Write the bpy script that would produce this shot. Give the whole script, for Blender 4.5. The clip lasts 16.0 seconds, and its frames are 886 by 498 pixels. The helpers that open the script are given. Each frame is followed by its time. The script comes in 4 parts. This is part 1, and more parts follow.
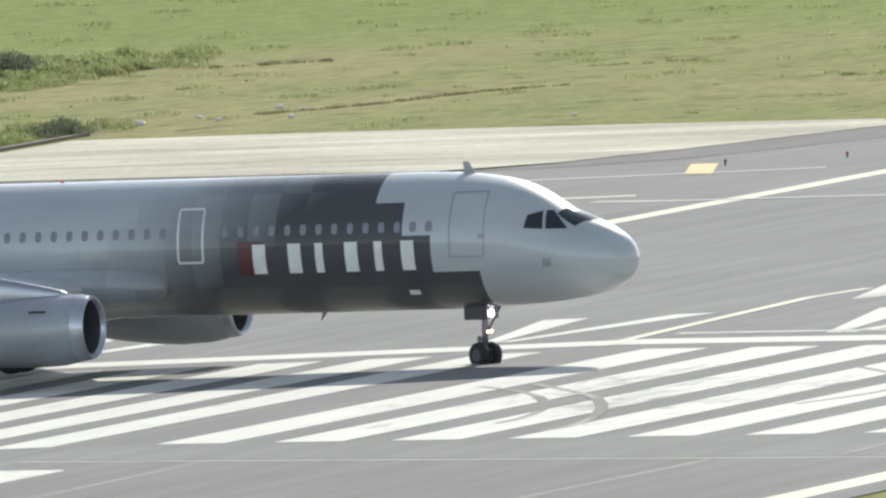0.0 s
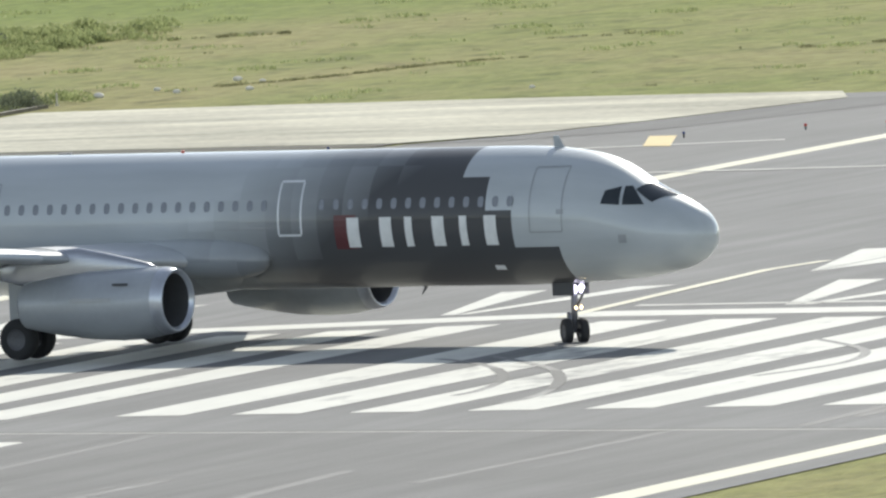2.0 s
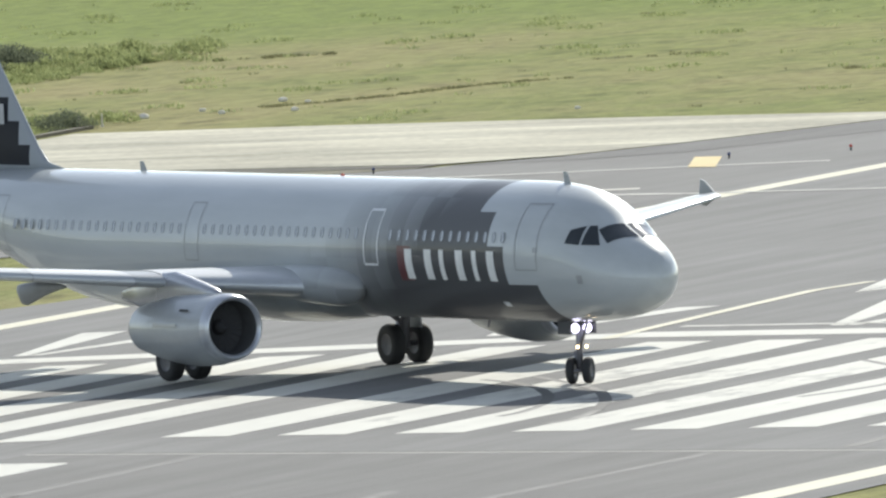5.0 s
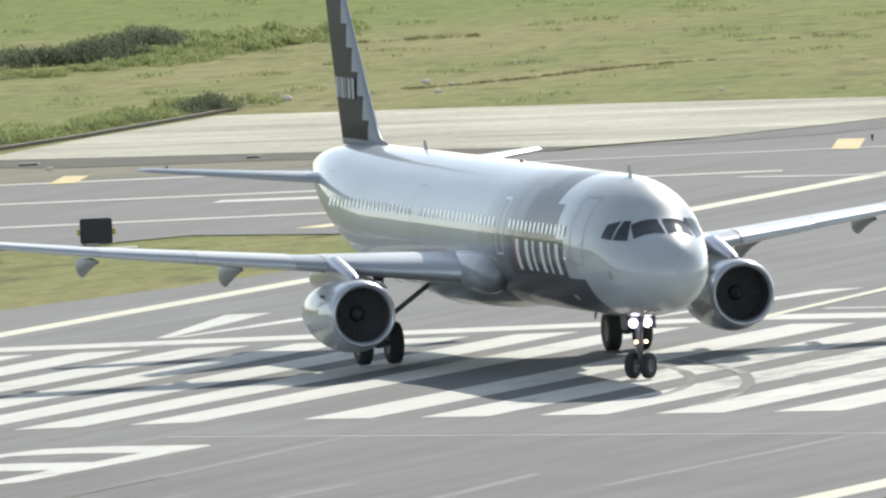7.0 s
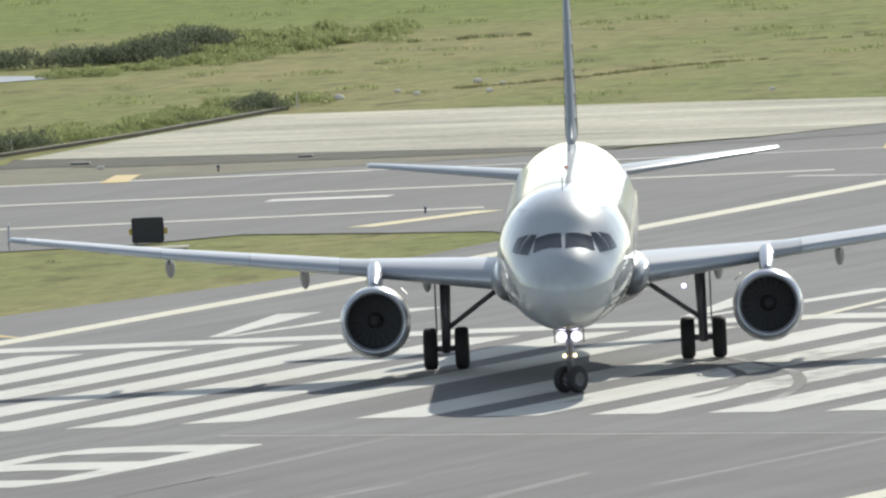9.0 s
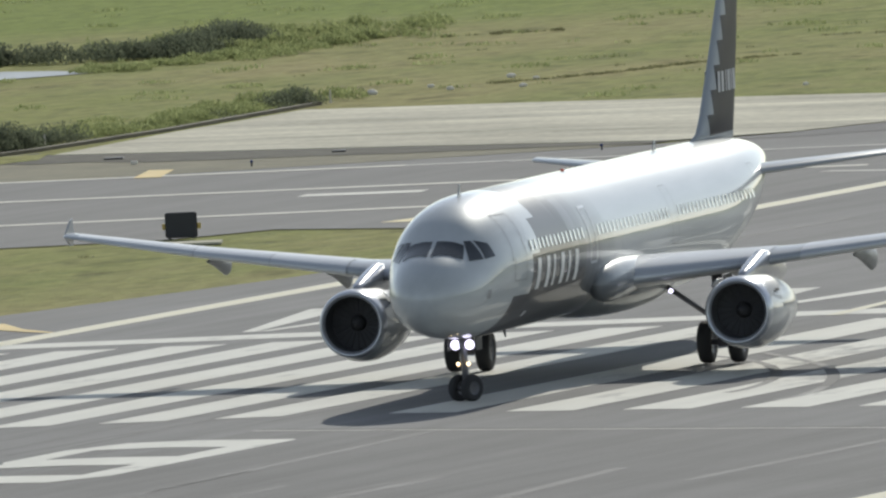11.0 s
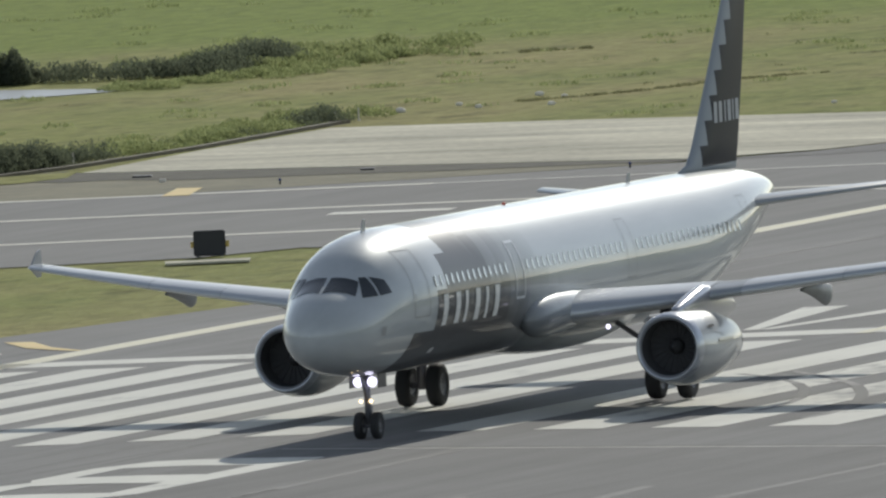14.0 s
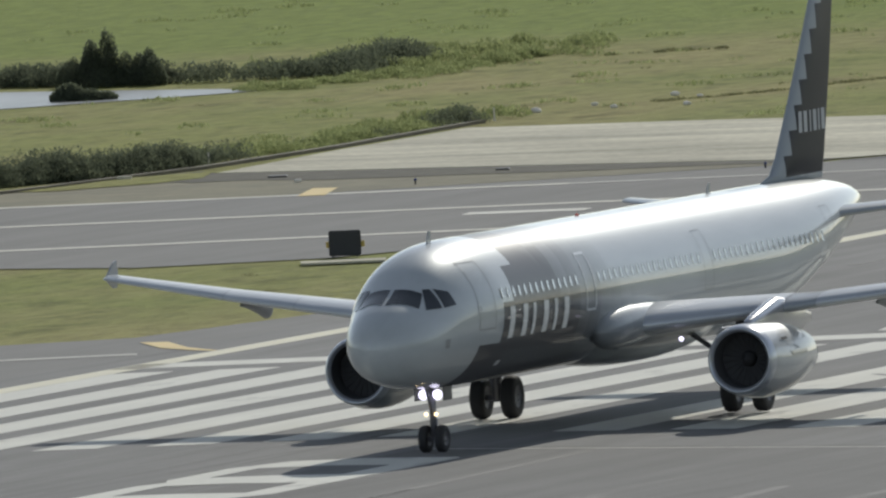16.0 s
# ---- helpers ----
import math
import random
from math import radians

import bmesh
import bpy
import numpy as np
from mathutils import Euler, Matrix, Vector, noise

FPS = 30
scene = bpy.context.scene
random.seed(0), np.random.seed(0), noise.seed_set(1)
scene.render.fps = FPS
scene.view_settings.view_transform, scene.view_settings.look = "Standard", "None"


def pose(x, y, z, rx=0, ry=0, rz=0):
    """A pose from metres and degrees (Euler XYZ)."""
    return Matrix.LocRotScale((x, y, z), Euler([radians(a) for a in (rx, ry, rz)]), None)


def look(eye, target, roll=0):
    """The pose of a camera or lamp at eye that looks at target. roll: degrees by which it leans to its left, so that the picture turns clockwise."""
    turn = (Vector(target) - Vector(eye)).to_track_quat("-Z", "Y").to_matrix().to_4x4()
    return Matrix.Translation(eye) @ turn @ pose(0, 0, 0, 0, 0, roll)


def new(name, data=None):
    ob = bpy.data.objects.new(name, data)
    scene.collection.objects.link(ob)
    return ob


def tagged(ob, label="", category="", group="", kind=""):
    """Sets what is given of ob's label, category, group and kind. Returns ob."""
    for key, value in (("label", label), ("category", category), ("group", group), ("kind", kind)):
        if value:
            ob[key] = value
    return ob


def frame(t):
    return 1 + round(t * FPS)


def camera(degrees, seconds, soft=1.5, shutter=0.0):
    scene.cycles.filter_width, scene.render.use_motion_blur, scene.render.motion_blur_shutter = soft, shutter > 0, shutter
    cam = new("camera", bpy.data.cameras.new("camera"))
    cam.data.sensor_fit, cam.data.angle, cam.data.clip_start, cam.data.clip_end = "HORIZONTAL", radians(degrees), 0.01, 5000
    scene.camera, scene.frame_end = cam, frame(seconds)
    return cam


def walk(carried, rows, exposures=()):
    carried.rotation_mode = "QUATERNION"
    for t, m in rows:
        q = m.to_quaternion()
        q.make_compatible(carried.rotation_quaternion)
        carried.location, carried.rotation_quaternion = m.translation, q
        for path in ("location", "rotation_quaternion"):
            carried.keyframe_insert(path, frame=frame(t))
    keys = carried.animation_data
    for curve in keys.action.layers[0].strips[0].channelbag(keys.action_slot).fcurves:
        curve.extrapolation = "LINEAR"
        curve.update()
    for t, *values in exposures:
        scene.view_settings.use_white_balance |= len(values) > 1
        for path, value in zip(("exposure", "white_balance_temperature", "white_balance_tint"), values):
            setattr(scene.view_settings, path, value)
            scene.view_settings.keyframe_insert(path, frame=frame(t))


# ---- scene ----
# ================= camera =================
cam = camera(2.0497, 16.0, soft=2.4)
EYE = Vector((229.46, -664.46, 35.65))


def aim(pan, tilt, roll=-2.62):
    """Camera pose: pan degrees to the left of +Y, tilt degrees down."""
    p, d = radians(pan), radians(tilt)
    way = Vector((-math.sin(p) * math.cos(d), math.cos(p) * math.cos(d), -math.sin(d)))
    return look(EYE, EYE + 700 * way, roll)


CAMERA_ROWS = [
    (0, 18.2409, 2.4853), (0.5, 18.1855, 2.4712), (1, 18.2058, 2.5366), (1.5, 18.1653, 2.5400), (2, 18.1475, 2.5540),
    (2.5, 18.1451, 2.5389), (3, 18.1308, 2.4725), (3.2, 18.1323, 2.4595), (4.2, 18.185, 2.478), (5.3, 18.2792, 2.5039), (5.5, 18.3025, 2.5022),
    (6, 18.3939, 2.5238), (6.5, 18.5025, 2.4987), (7, 18.5833, 2.5276), (7.5, 18.6631, 2.5221), (8, 18.6780, 2.5237),
    (8.5, 18.6867, 2.5355), (8.7, 18.6924, 2.5237), (9.7, 18.735, 2.532), (10.8, 18.7803, 2.5436), (11, 18.7806, 2.5323), (11.5, 18.7829, 2.3914),
    (12, 18.8200, 2.3853), (12.5, 18.8508, 2.4267), (13, 18.8435, 2.4583), (13.5, 18.8352, 2.4782), (14, 18.8442, 2.4876),
    (14.5, 18.8224, 2.5077), (15, 18.8856, 2.4952), (15.5, 18.9496, 2.4831), (15.7, 19.1438, 2.4813), (16, 19.1575, 2.4733)]
walk(cam, [(t, aim(p, d)) for t, p, d in CAMERA_ROWS],
     exposures=[(t, e, 6700 if t < 10 else 6690, 6) for t, e in ((0, 0.53), (3, 0.51), (6.5, 0.51), (8.5, 0.30), (11, -0.06), (11.5, -0.32), (12.5, -0.26), (14, -0.22), (16, -0.29))])

# ================= light =================
SUN_FROM = Vector((-0.03, 1.0, 0.58)).normalized()
world = bpy.data.worlds.new("sky")
scene.world = world
world.use_nodes = True
sky = world.node_tree.nodes.new("ShaderNodeTexSky")
sky.sky_type, sky.sun_disc = "NISHITA", False
sky.sun_elevation = math.asin(SUN_FROM.z)
sky.sun_rotation = math.atan2(SUN_FROM.x, SUN_FROM.y)
sky.dust_density, sky.air_density = 0.15, 0.7
back = world.node_tree.nodes["Background"]
back.inputs["Strength"].default_value = 0.15
pale = world.node_tree.nodes.new("ShaderNodeHueSaturation")
pale.inputs["Saturation"].default_value = 0.6
world.node_tree.links.new(sky.outputs[0], pale.inputs["Color"])
world.node_tree.links.new(pale.outputs[0], back.inputs[0])
sun_data = bpy.data.lights.new("sun", "SUN")
sun_data.energy, sun_data.angle, sun_data.color = 3.1, radians(0.55), (1.0, 0.96, 0.90)
sun = new("sun", sun_data)
sun.matrix_world = look((0, 0, 300), Vector((0, 0, 300)) - SUN_FROM)


# ================= materials =================
class Nodes:
    """A small helper that builds node materials."""

    def __init__(self, name):
        self.m = bpy.data.materials.new(name)
        self.m.use_nodes = True
        self.t = self.m.node_tree
        self.b = self.t.nodes["Principled BSDF"]

    def add(self, kind, **settings):
        n = self.t.nodes.new("ShaderNode" + kind)
        for k, v in settings.items():
            n.inputs[k].default_value = v
        return n

    def link(self, a, b):
        self.t.links.new(a, b)

    def coords(self, stretch=(1, 1, 1)):
        c = self.add("TexCoord")
        mp = self.add("Mapping")
        mp.inputs["Scale"].default_value = stretch
        self.link(c.outputs["Object"], mp.inputs[0])
        return mp.outputs[0]

    def noise(self, co, scale, detail=4.0, rough=0.55):
        n = self.add("TexNoise", Scale=scale, Detail=detail, Roughness=rough)
        self.link(co, n.inputs["Vector"])
        return n.outputs["Fac"]

    def ramp(self, fac, stops):
        r = self.add("ValToRGB")
        e = r.color_ramp.elements
        while len(e) < len(stops):
            e.new(0.5)
        for el, (p, c) in zip(e, stops):
            el.position, el.color = p, (*c, 1) if len(c) == 3 else c
        self.link(fac, r.inputs[0])
        return r.outputs[0]

    def mix(self, fac, a, b, how="MIX"):
        n = self.t.nodes.new("ShaderNodeMix")
        n.data_type, n.blend_type = "RGBA", how
        for val, s in ((fac, n.inputs[0]), (a, n.inputs[6]), (b, n.inputs[7])):
            if isinstance(val, (int, float)):
                s.default_value = val
            elif isinstance(val, tuple):
                s.default_value = (*val, 1)
            else:
                self.link(val, s)
        return n.outputs[2]

    def math(self, op, a, b=0.0, clamp=False):
        n = self.t.nodes.new("ShaderNodeMath")
        n.operation, n.use_clamp = op, clamp
        for val, s in ((a, n.inputs[0]), (b, n.inputs[1])):
            if isinstance(val, (int, float)):
                s.default_value = val
            else:
                self.link(val, s)
        return n.outputs[0]

    def bump(self, height, strength, distance):
        n = self.add("Bump", Strength=strength, Distance=distance)
        self.link(height, n.inputs["Height"])
        self.link(n.outputs[0], self.b.inputs["Normal"])

    def base(self, colour):
        if isinstance(colour, tuple):
            self.b.inputs["Base Color"].default_value = (*colour, 1)
        else:
            self.link(colour, self.b.inputs["Base Color"])

    def gloss(self, rough, metal=0.0, coat=0.0, spec=0.5):
        self.b.inputs["Roughness"].default_value = rough
        self.b.inputs["Metallic"].default_value = metal
        self.b.inputs["Coat Weight"].default_value = coat
        self.b.inputs["Coat Roughness"].default_value = 0.08
        self.b.inputs["Specular IOR Level"].default_value = spec


def plain(name, colour, rough=0.5, metal=0.0, vary=0.12, scale=3.0, coat=0.0):
    n = Nodes(name)
    co = n.coords()
    low = tuple(c * (1 - vary) for c in colour)
    high = tuple(min(1, c * (1 + vary)) for c in colour)
    f = n.mix(0.35, n.noise(co, scale), n.noise(co, scale * 9))
    n.base(n.ramp(f, [(0.3, low), (0.7, high)]))
    n.gloss(rough, metal, coat)
    return n.m


def glow(name, colour, strength):
    n = Nodes(name)
    n.base(colour)
    n.b.inputs["Emission Color"].default_value = (*colour, 1)
    n.b.inputs["Emission Strength"].default_value = strength
    return n.m


def asphalt_material(name, dark, light, tint=(1, 1, 1)):
    n = Nodes(name)
    co = n.coords()
    along = n.coords((1.0, 0.05, 1.0))
    big = n.noise(co, 0.05, 5)
    streak = n.noise(along, 0.9, 4)
    grit = n.noise(co, 14.0, 2)
    f = n.mix(0.5, big, streak)
    f = n.mix(0.25, f, grit)
    n.base(n.ramp(f, [(0.36, tuple(dark * c for c in tint)), (0.64, tuple(light * c for c in tint))]))
    n.gloss(0.85, spec=0.3)
    n.bump(grit, 0.25, 0.01)
    return n.m


def paint_material(name, colour, under, wear=0.5, scuffed=False):
    """Road paint, worn through to the asphalt in places."""
    n = Nodes(name)
    co = n.coords((1.0, 0.25, 1.0))
    w = n.mix(0.5, n.noise(co, 1.6, 6, 0.65), n.noise(n.coords(), 0.22, 3))
    if scuffed:
        # the corner where aircraft turn is scrubbed by tyres
        place = n.add("Mapping")
        place.inputs["Location"].default_value = (-9.5 / 9, -21.0 / 17, 0)
        place.inputs["Scale"].default_value = (1 / 9, 1 / 17, 0)
        c = n.add("TexCoord")
        n.link(c.outputs["Object"], place.inputs[0])
        far = n.t.nodes.new("ShaderNodeVectorMath")
        far.operation = "LENGTH"
        n.link(place.outputs[0], far.inputs[0])
        rub = n.math("SUBTRACT", 1.0, far.outputs["Value"], True)
        w = n.math("SUBTRACT", w, n.math("MULTIPLY", rub, 0.16))
    mask = n.ramp(w, [(wear - 0.16, (1, 1, 1)), (wear + 0.02, (0, 0, 0))])
    tone = n.ramp(n.noise(n.coords((1, 0.15, 1)), 0.8, 4), [(0.3, tuple(c * 0.86 for c in colour)), (0.7, colour)])
    n.base(n.mix(mask, tone, under))
    n.gloss(0.7, spec=0.35)
    return n.m


def grass_material():
    n = Nodes("grass")
    co = n.coords()
    wide = n.coords((0.45, 0.16, 1))
    a = n.noise(wide, 0.16, 6, 0.6)
    b = n.noise(co, 0.018, 3)
    c = n.noise(n.coords((1.0, 0.3, 1)), 1.6, 5, 0.65)
    green = n.ramp(b, [(0.35, (0.208, 0.238, 0.064)), (0.65, (0.274, 0.282, 0.086))])
    # beyond the ditch the field is lusher
    sep = n.add("SeparateXYZ")
    n.link(co, sep.inputs[0])
    far = n.math("SUBTRACT", n.math("SUBTRACT", sep.outputs[1], 292.0), n.math("MULTIPLY", sep.outputs[0], 0.55))
    far = n.math("ADD", far, n.math("MULTIPLY", n.math("SUBTRACT", b, 0.5), 60.0))
    lush = n.math("DIVIDE", n.math("SUBTRACT", far, 55.0), 40.0, True)
    green = n.mix(lush, green, (0.194, 0.256, 0.046))
    dry = n.ramp(a, [(0.40, (0, 0, 0)), (0.68, (1, 1, 1))])
    dry = n.mix(lush, dry, (0.12, 0.12, 0.12))
    col = n.mix(dry, green, (0.330, 0.292, 0.122))
    dark = n.ramp(c, [(0.28, (0.70, 0.70, 0.70)), (0.62, (1.12, 1.12, 1.12))])
    col = n.mix(1.0, col, dark, "MULTIPLY")
    # bare and matted patches a few paces wide
    d = n.noise(n.coords((1.0, 0.55, 1)), 0.42, 5, 0.62)
    mat_patch = n.ramp(d, [(0.33, (0.66, 0.64, 0.62)), (0.44, (1, 1, 1))])
    pale_patch = n.ramp(d, [(0.55, (0, 0, 0)), (0.75, (0.55, 0.55, 0.55))])
    col = n.mix(1.0, col, n.mix(lush, mat_patch, (0.97, 0.97, 0.97)), "MULTIPLY")
    n.base(n.mix(n.mix(lush, pale_patch, (0, 0, 0)), col, (0.34, 0.325, 0.13)))
    n.gloss(0.95, spec=0.1)
    n.bump(c, 0.9, 0.35)
    return n.m


def concrete_material():
    n = Nodes("concrete")
    co = n.coords()
    f = n.mix(0.3, n.noise(n.coords((0.10, 0.40, 1)), 0.6, 7, 0.7), n.noise(co, 2.5, 4))
    n.base(n.ramp(f, [(0.36, (0.31, 0.285, 0.22)), (0.48, (0.48, 0.45, 0.35)), (0.54, (0.56, 0.525, 0.41)), (0.64, (0.74, 0.70, 0.55))]))
    n.gloss(0.9, spec=0.2)
    return n.m


def foliage_material(name, dark, light):
    """Leaves: half of the light is reflected, half passes through."""
    n = Nodes(name)
    f = n.mix(0.5, n.noise(n.coords(), 0.5, 4), n.noise(n.coords(), 6.0, 2))
    g = n.add("NewGeometry")
    colour = n.ramp(n.mix(0.5, f, g.outputs["Random Per Island"]), [(0.25, dark), (0.75, light)])
    n.base(colour)
    n.gloss(0.8, spec=0.1)
    through_leaf = n.add("BsdfTranslucent")
    n.link(colour, through_leaf.inputs[0])
    both = n.add("MixShader")
    both.inputs[0].default_value = 0.6
    n.link(n.b.outputs[0], both.inputs[1])
    n.link(through_leaf.outputs[0], both.inputs[2])
    n.link(both.outputs[0], n.t.nodes["Material Output"].inputs[0])
    return n.m


ASPHALT_TONE = (0.16, 0.157, 0.155)
M_RUNWAY = asphalt_material("runway_asphalt", 0.108, 0.205, (1.0, 0.985, 0.97))
M_OLD = asphalt_material("older_runway_asphalt", 0.088, 0.172, (1.0, 0.98, 0.95))
M_TAXI = asphalt_material("taxiway_asphalt", 0.125, 0.185, (1.0, 0.98, 0.95))
M_WHITE = paint_material("white_road_paint", (0.62, 0.61, 0.545), ASPHALT_TONE, 0.41, True)
M_WORN = paint_material("worn_white_road_paint", (0.52, 0.51, 0.46), ASPHALT_TONE, 0.46)
M_TAXILINE = paint_material("taxiway_line_paint", (0.60, 0.58, 0.50), ASPHALT_TONE, 0.36)
M_CREAM = paint_material("cream_edge_paint", (0.70, 0.66, 0.50), ASPHALT_TONE, 0.36)
M_YELLOW = paint_material("yellow_road_paint", (0.70, 0.52, 0.20), ASPHALT_TONE, 0.34)
M_PALEYELLOW = paint_material("pale_yellow_paint", (0.72, 0.62, 0.34), ASPHALT_TONE, 0.34)
M_RUBBER_MARK = paint_material("rubber_mark", (0.17, 0.165, 0.16), (0.34, 0.335, 0.31), 0.50)
M_SKID = plain("skid_rubber", (0.095, 0.093, 0.09), 0.8)
M_JOINT = plain("joint_filler", (0.11, 0.108, 0.105), 0.8)
M_PATCH = asphalt_material("dark_asphalt_patch", 0.075, 0.15, (1.0, 0.98, 0.96))
M_GRASS = grass_material()
M_CONCRETE = concrete_material()
M_DIRT = plain("dry_earth", (0.19, 0.172, 0.108), 0.95, vary=0.3, scale=0.4)
M_BANK = plain("dark_broken_earth", (0.068, 0.062, 0.040), 0.95, vary=0.6, scale=0.9)
M_HEDGE = foliage_material("hedge_leaves", (0.095, 0.110, 0.078), (0.165, 0.185, 0.118))
M_REED = foliage_material("pale_reeds", (0.20, 0.235, 0.10), (0.37, 0.40, 0.19))
M_STONE = plain("pale_stone", (0.72, 0.67, 0.58), 0.9, vary=0.2)
M_KERB = plain("weathered_kerb", (0.16, 0.14, 0.10), 0.9, vary=0.3, scale=0.5)
M_BLACK = plain("black_metal", (0.02, 0.02, 0.026), 0.5)
M_SIGN = plain("yellow_panel", (0.7, 0.5, 0.12), 0.5)
M_TYRE = plain("tyre_rubber", (0.022, 0.022, 0.024), 0.75)
M_RIM = plain("wheel_metal", (0.10, 0.10, 0.11), 0.45, 0.4)
M_GEAR = plain("gear_metal", (0.20, 0.20, 0.22), 0.4, 0.4)
M_DARKGLASS = plain("dark_glass", (0.03, 0.036, 0.042), 0.08)
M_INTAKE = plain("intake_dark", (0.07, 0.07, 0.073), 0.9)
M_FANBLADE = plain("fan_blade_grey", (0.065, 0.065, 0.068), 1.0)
M_CHROME = plain("polished_lip", (0.50, 0.52, 0.56), 0.28, 0.6)
M_SLAT = plain("bare_slat_metal", (0.52, 0.54, 0.56), 0.36, 0.4, 0.06, 1.0)
M_SCAR = foliage_material("dark_scrub", (0.14, 0.14, 0.075), (0.26, 0.255, 0.13))
M_WINGGREY = plain("wing_grey_paint", (0.34, 0.36, 0.38), 0.35, 0.1, 0.05, 1.0, 0.3)
M_FAIRING = plain("fairing_paint", (0.20, 0.21, 0.22), 0.45)
M_NACELLE = plain("nacelle_paint", (0.36, 0.38, 0.40), 0.42, 0.2, 0.10, 0.7, 0.5)
M_PYLON = plain("pylon_paint", (0.42, 0.43, 0.46), 0.27, 0.7, 0.08, 1.0)
M_WHITEPAINT = plain("white_lettering_paint", (0.75, 0.75, 0.73), 0.4)
M_FADEDWHITE = plain("faded_white_paint", (0.42, 0.43, 0.45), 0.5)
M_RED = plain("dark_red_paint", (0.115, 0.035, 0.038), 0.35)
M_FRAMELIGHT = plain("pale_outline_paint", (0.70, 0.71, 0.72), 0.4, 0.1, coat=0.6)
M_FRAMEDARK = plain("door_seam", (0.31, 0.32, 0.33), 0.42, 0.12, coat=0.65)
M_PANE = plain("cabin_pane", (0.21, 0.22, 0.235), 0.2, 0.1, coat=1.0)
M_LAMP = glow("landing_lamp_glow", (0.78, 0.74, 1.0), 2.8)
M_LAMP_WARM = glow("warm_lamp_glow", (1.0, 0.75, 0.45), 4.0)
M_BEACON = glow("red_beacon_glow", (0.6, 0.10, 0.06), 0.05)


def livery_material():
    """Silver-grey paint; a dark block with a stepped front edge that fades aft in squares."""
    n = Nodes("fuselage_livery")
    c = n.add("TexCoord")
    sep = n.add("SeparateXYZ")
    n.link(c.outputs["Object"], sep.inputs[0])
    s = n.math("MULTIPLY", sep.outputs[0], -1.0)
    z = sep.outputs[2]

    def step(val, edge):
        return n.math("GREATER_THAN", val, edge)

    # front edge as a stair: the lower, the further forward
    edge = n.math("ADD", 4.45, n.math("MULTIPLY", step(z, 2.99), 1.45))
    edge = n.math("ADD", edge, n.math("MULTIPLY", step(z, 4.11), 0.9))
    edge = n.math("ADD", edge, n.math("MULTIPLY", step(z, 5.09), 0.95))
    front = n.math("GREATER_THAN", s, edge)
    # aft fade in blocks
    q = n.add("Mapping")
    q.inputs["Scale"].default_value = (1.1, 0.0, 1.1)
    n.link(c.outputs["Object"], q.inputs[0])
    fl = n.t.nodes.new("ShaderNodeVectorMath")
    fl.operation = "FLOOR"
    n.link(q.outputs[0], fl.inputs[0])
    wn = n.t.nodes.new("ShaderNodeTexWhiteNoise")
    n.link(fl.outputs[0], wn.inputs["Vector"])
    fade = n.math("DIVIDE", n.math("SUBTRACT", s, 11.3), 6.0)
    fade = n.math("ADD", fade, n.math("MULTIPLY", n.math("SUBTRACT", wn.outputs["Value"], 0.5), 0.15))
    # below mid-height the dark tone carries further aft, darker towards the belly
    fade = n.math("SUBTRACT", fade, n.math("MULTIPLY", n.math("SUBTRACT", 3.85, z), 0.21))
    keep = n.math("SUBTRACT", 1.0, fade, True)
    dark = n.math("MULTIPLY", front, keep)
    co = n.coords()
    dirt = n.ramp(n.noise(n.coords((0.15, 1, 1)), 1.2, 5), [(0.3, (0.43, 0.455, 0.465)), (0.7, (0.51, 0.535, 0.545))])
    n.base(n.mix(dark, dirt, (0.078, 0.078, 0.081)))
    n.gloss(0.42, 0.12, 0.65, 0.15)
    n.link(n.math("MULTIPLY", n.math("SUBTRACT", 1.0, dark), 0.12), n.b.inputs["Metallic"])
    # the dark film is duller than the silver lacquer
    n.link(n.math("SUBTRACT", 0.65, n.math("MULTIPLY", dark, 0.33)), n.b.inputs["Coat Weight"])
    n.b.inputs["Coat Roughness"].default_value = 0.05
    n.bump(n.noise(co, 0.9, 2), 0.06, 0.05)
    return n.m


def fin_material():
    """Dark fin with a stair of silver squares along the leading edge."""
    n = Nodes("fin_livery")
    c = n.add("TexCoord")
    sep = n.add("SeparateXYZ")
    n.link(c.outputs["Object"], sep.inputs[0])
    s = n.math("MULTIPLY", sep.outputs[0], -1.0)
    stair = n.math("FLOOR", n.math("DIVIDE", n.math("SUBTRACT", sep.outputs[2], 5.9), 0.72))
    edge = n.math("ADD", 37.55, n.math("MULTIPLY", stair, 0.62))
    dark = n.math("GREATER_THAN", s, edge)
    dark = n.math("MULTIPLY", dark, n.math("GREATER_THAN", sep.outputs[2], 6.0))
    n.base(n.mix(dark, (0.34, 0.365, 0.39), (0.028, 0.030, 0.038)))
    n.gloss(0.4, 0.0, 0.0, 0.05)
    return n.m


M_LIVERY = livery_material()
M_FIN = fin_material()

# ================= mesh helpers =================
CROWN = 0.012


def lie(x):
    """Height of the pavement: the runway is crowned along its middle."""
    return -CROWN * min(abs(x), 30.5)


def mesh_object(name, bm, material, smooth=False):
    me = bpy.data.meshes.new(name)
    bm.to_mesh(me)
    bm.free()
    if smooth:
        for p in me.polygons:
            p.use_smooth = True
    me.materials.append(material)
    return new(name, me)


def part(name, bm, material, parent, label="", smooth=False):
    ob = mesh_object(name, bm, material, smooth)
    ob.parent = parent
    if label:
        tagged(ob, label)
    return ob


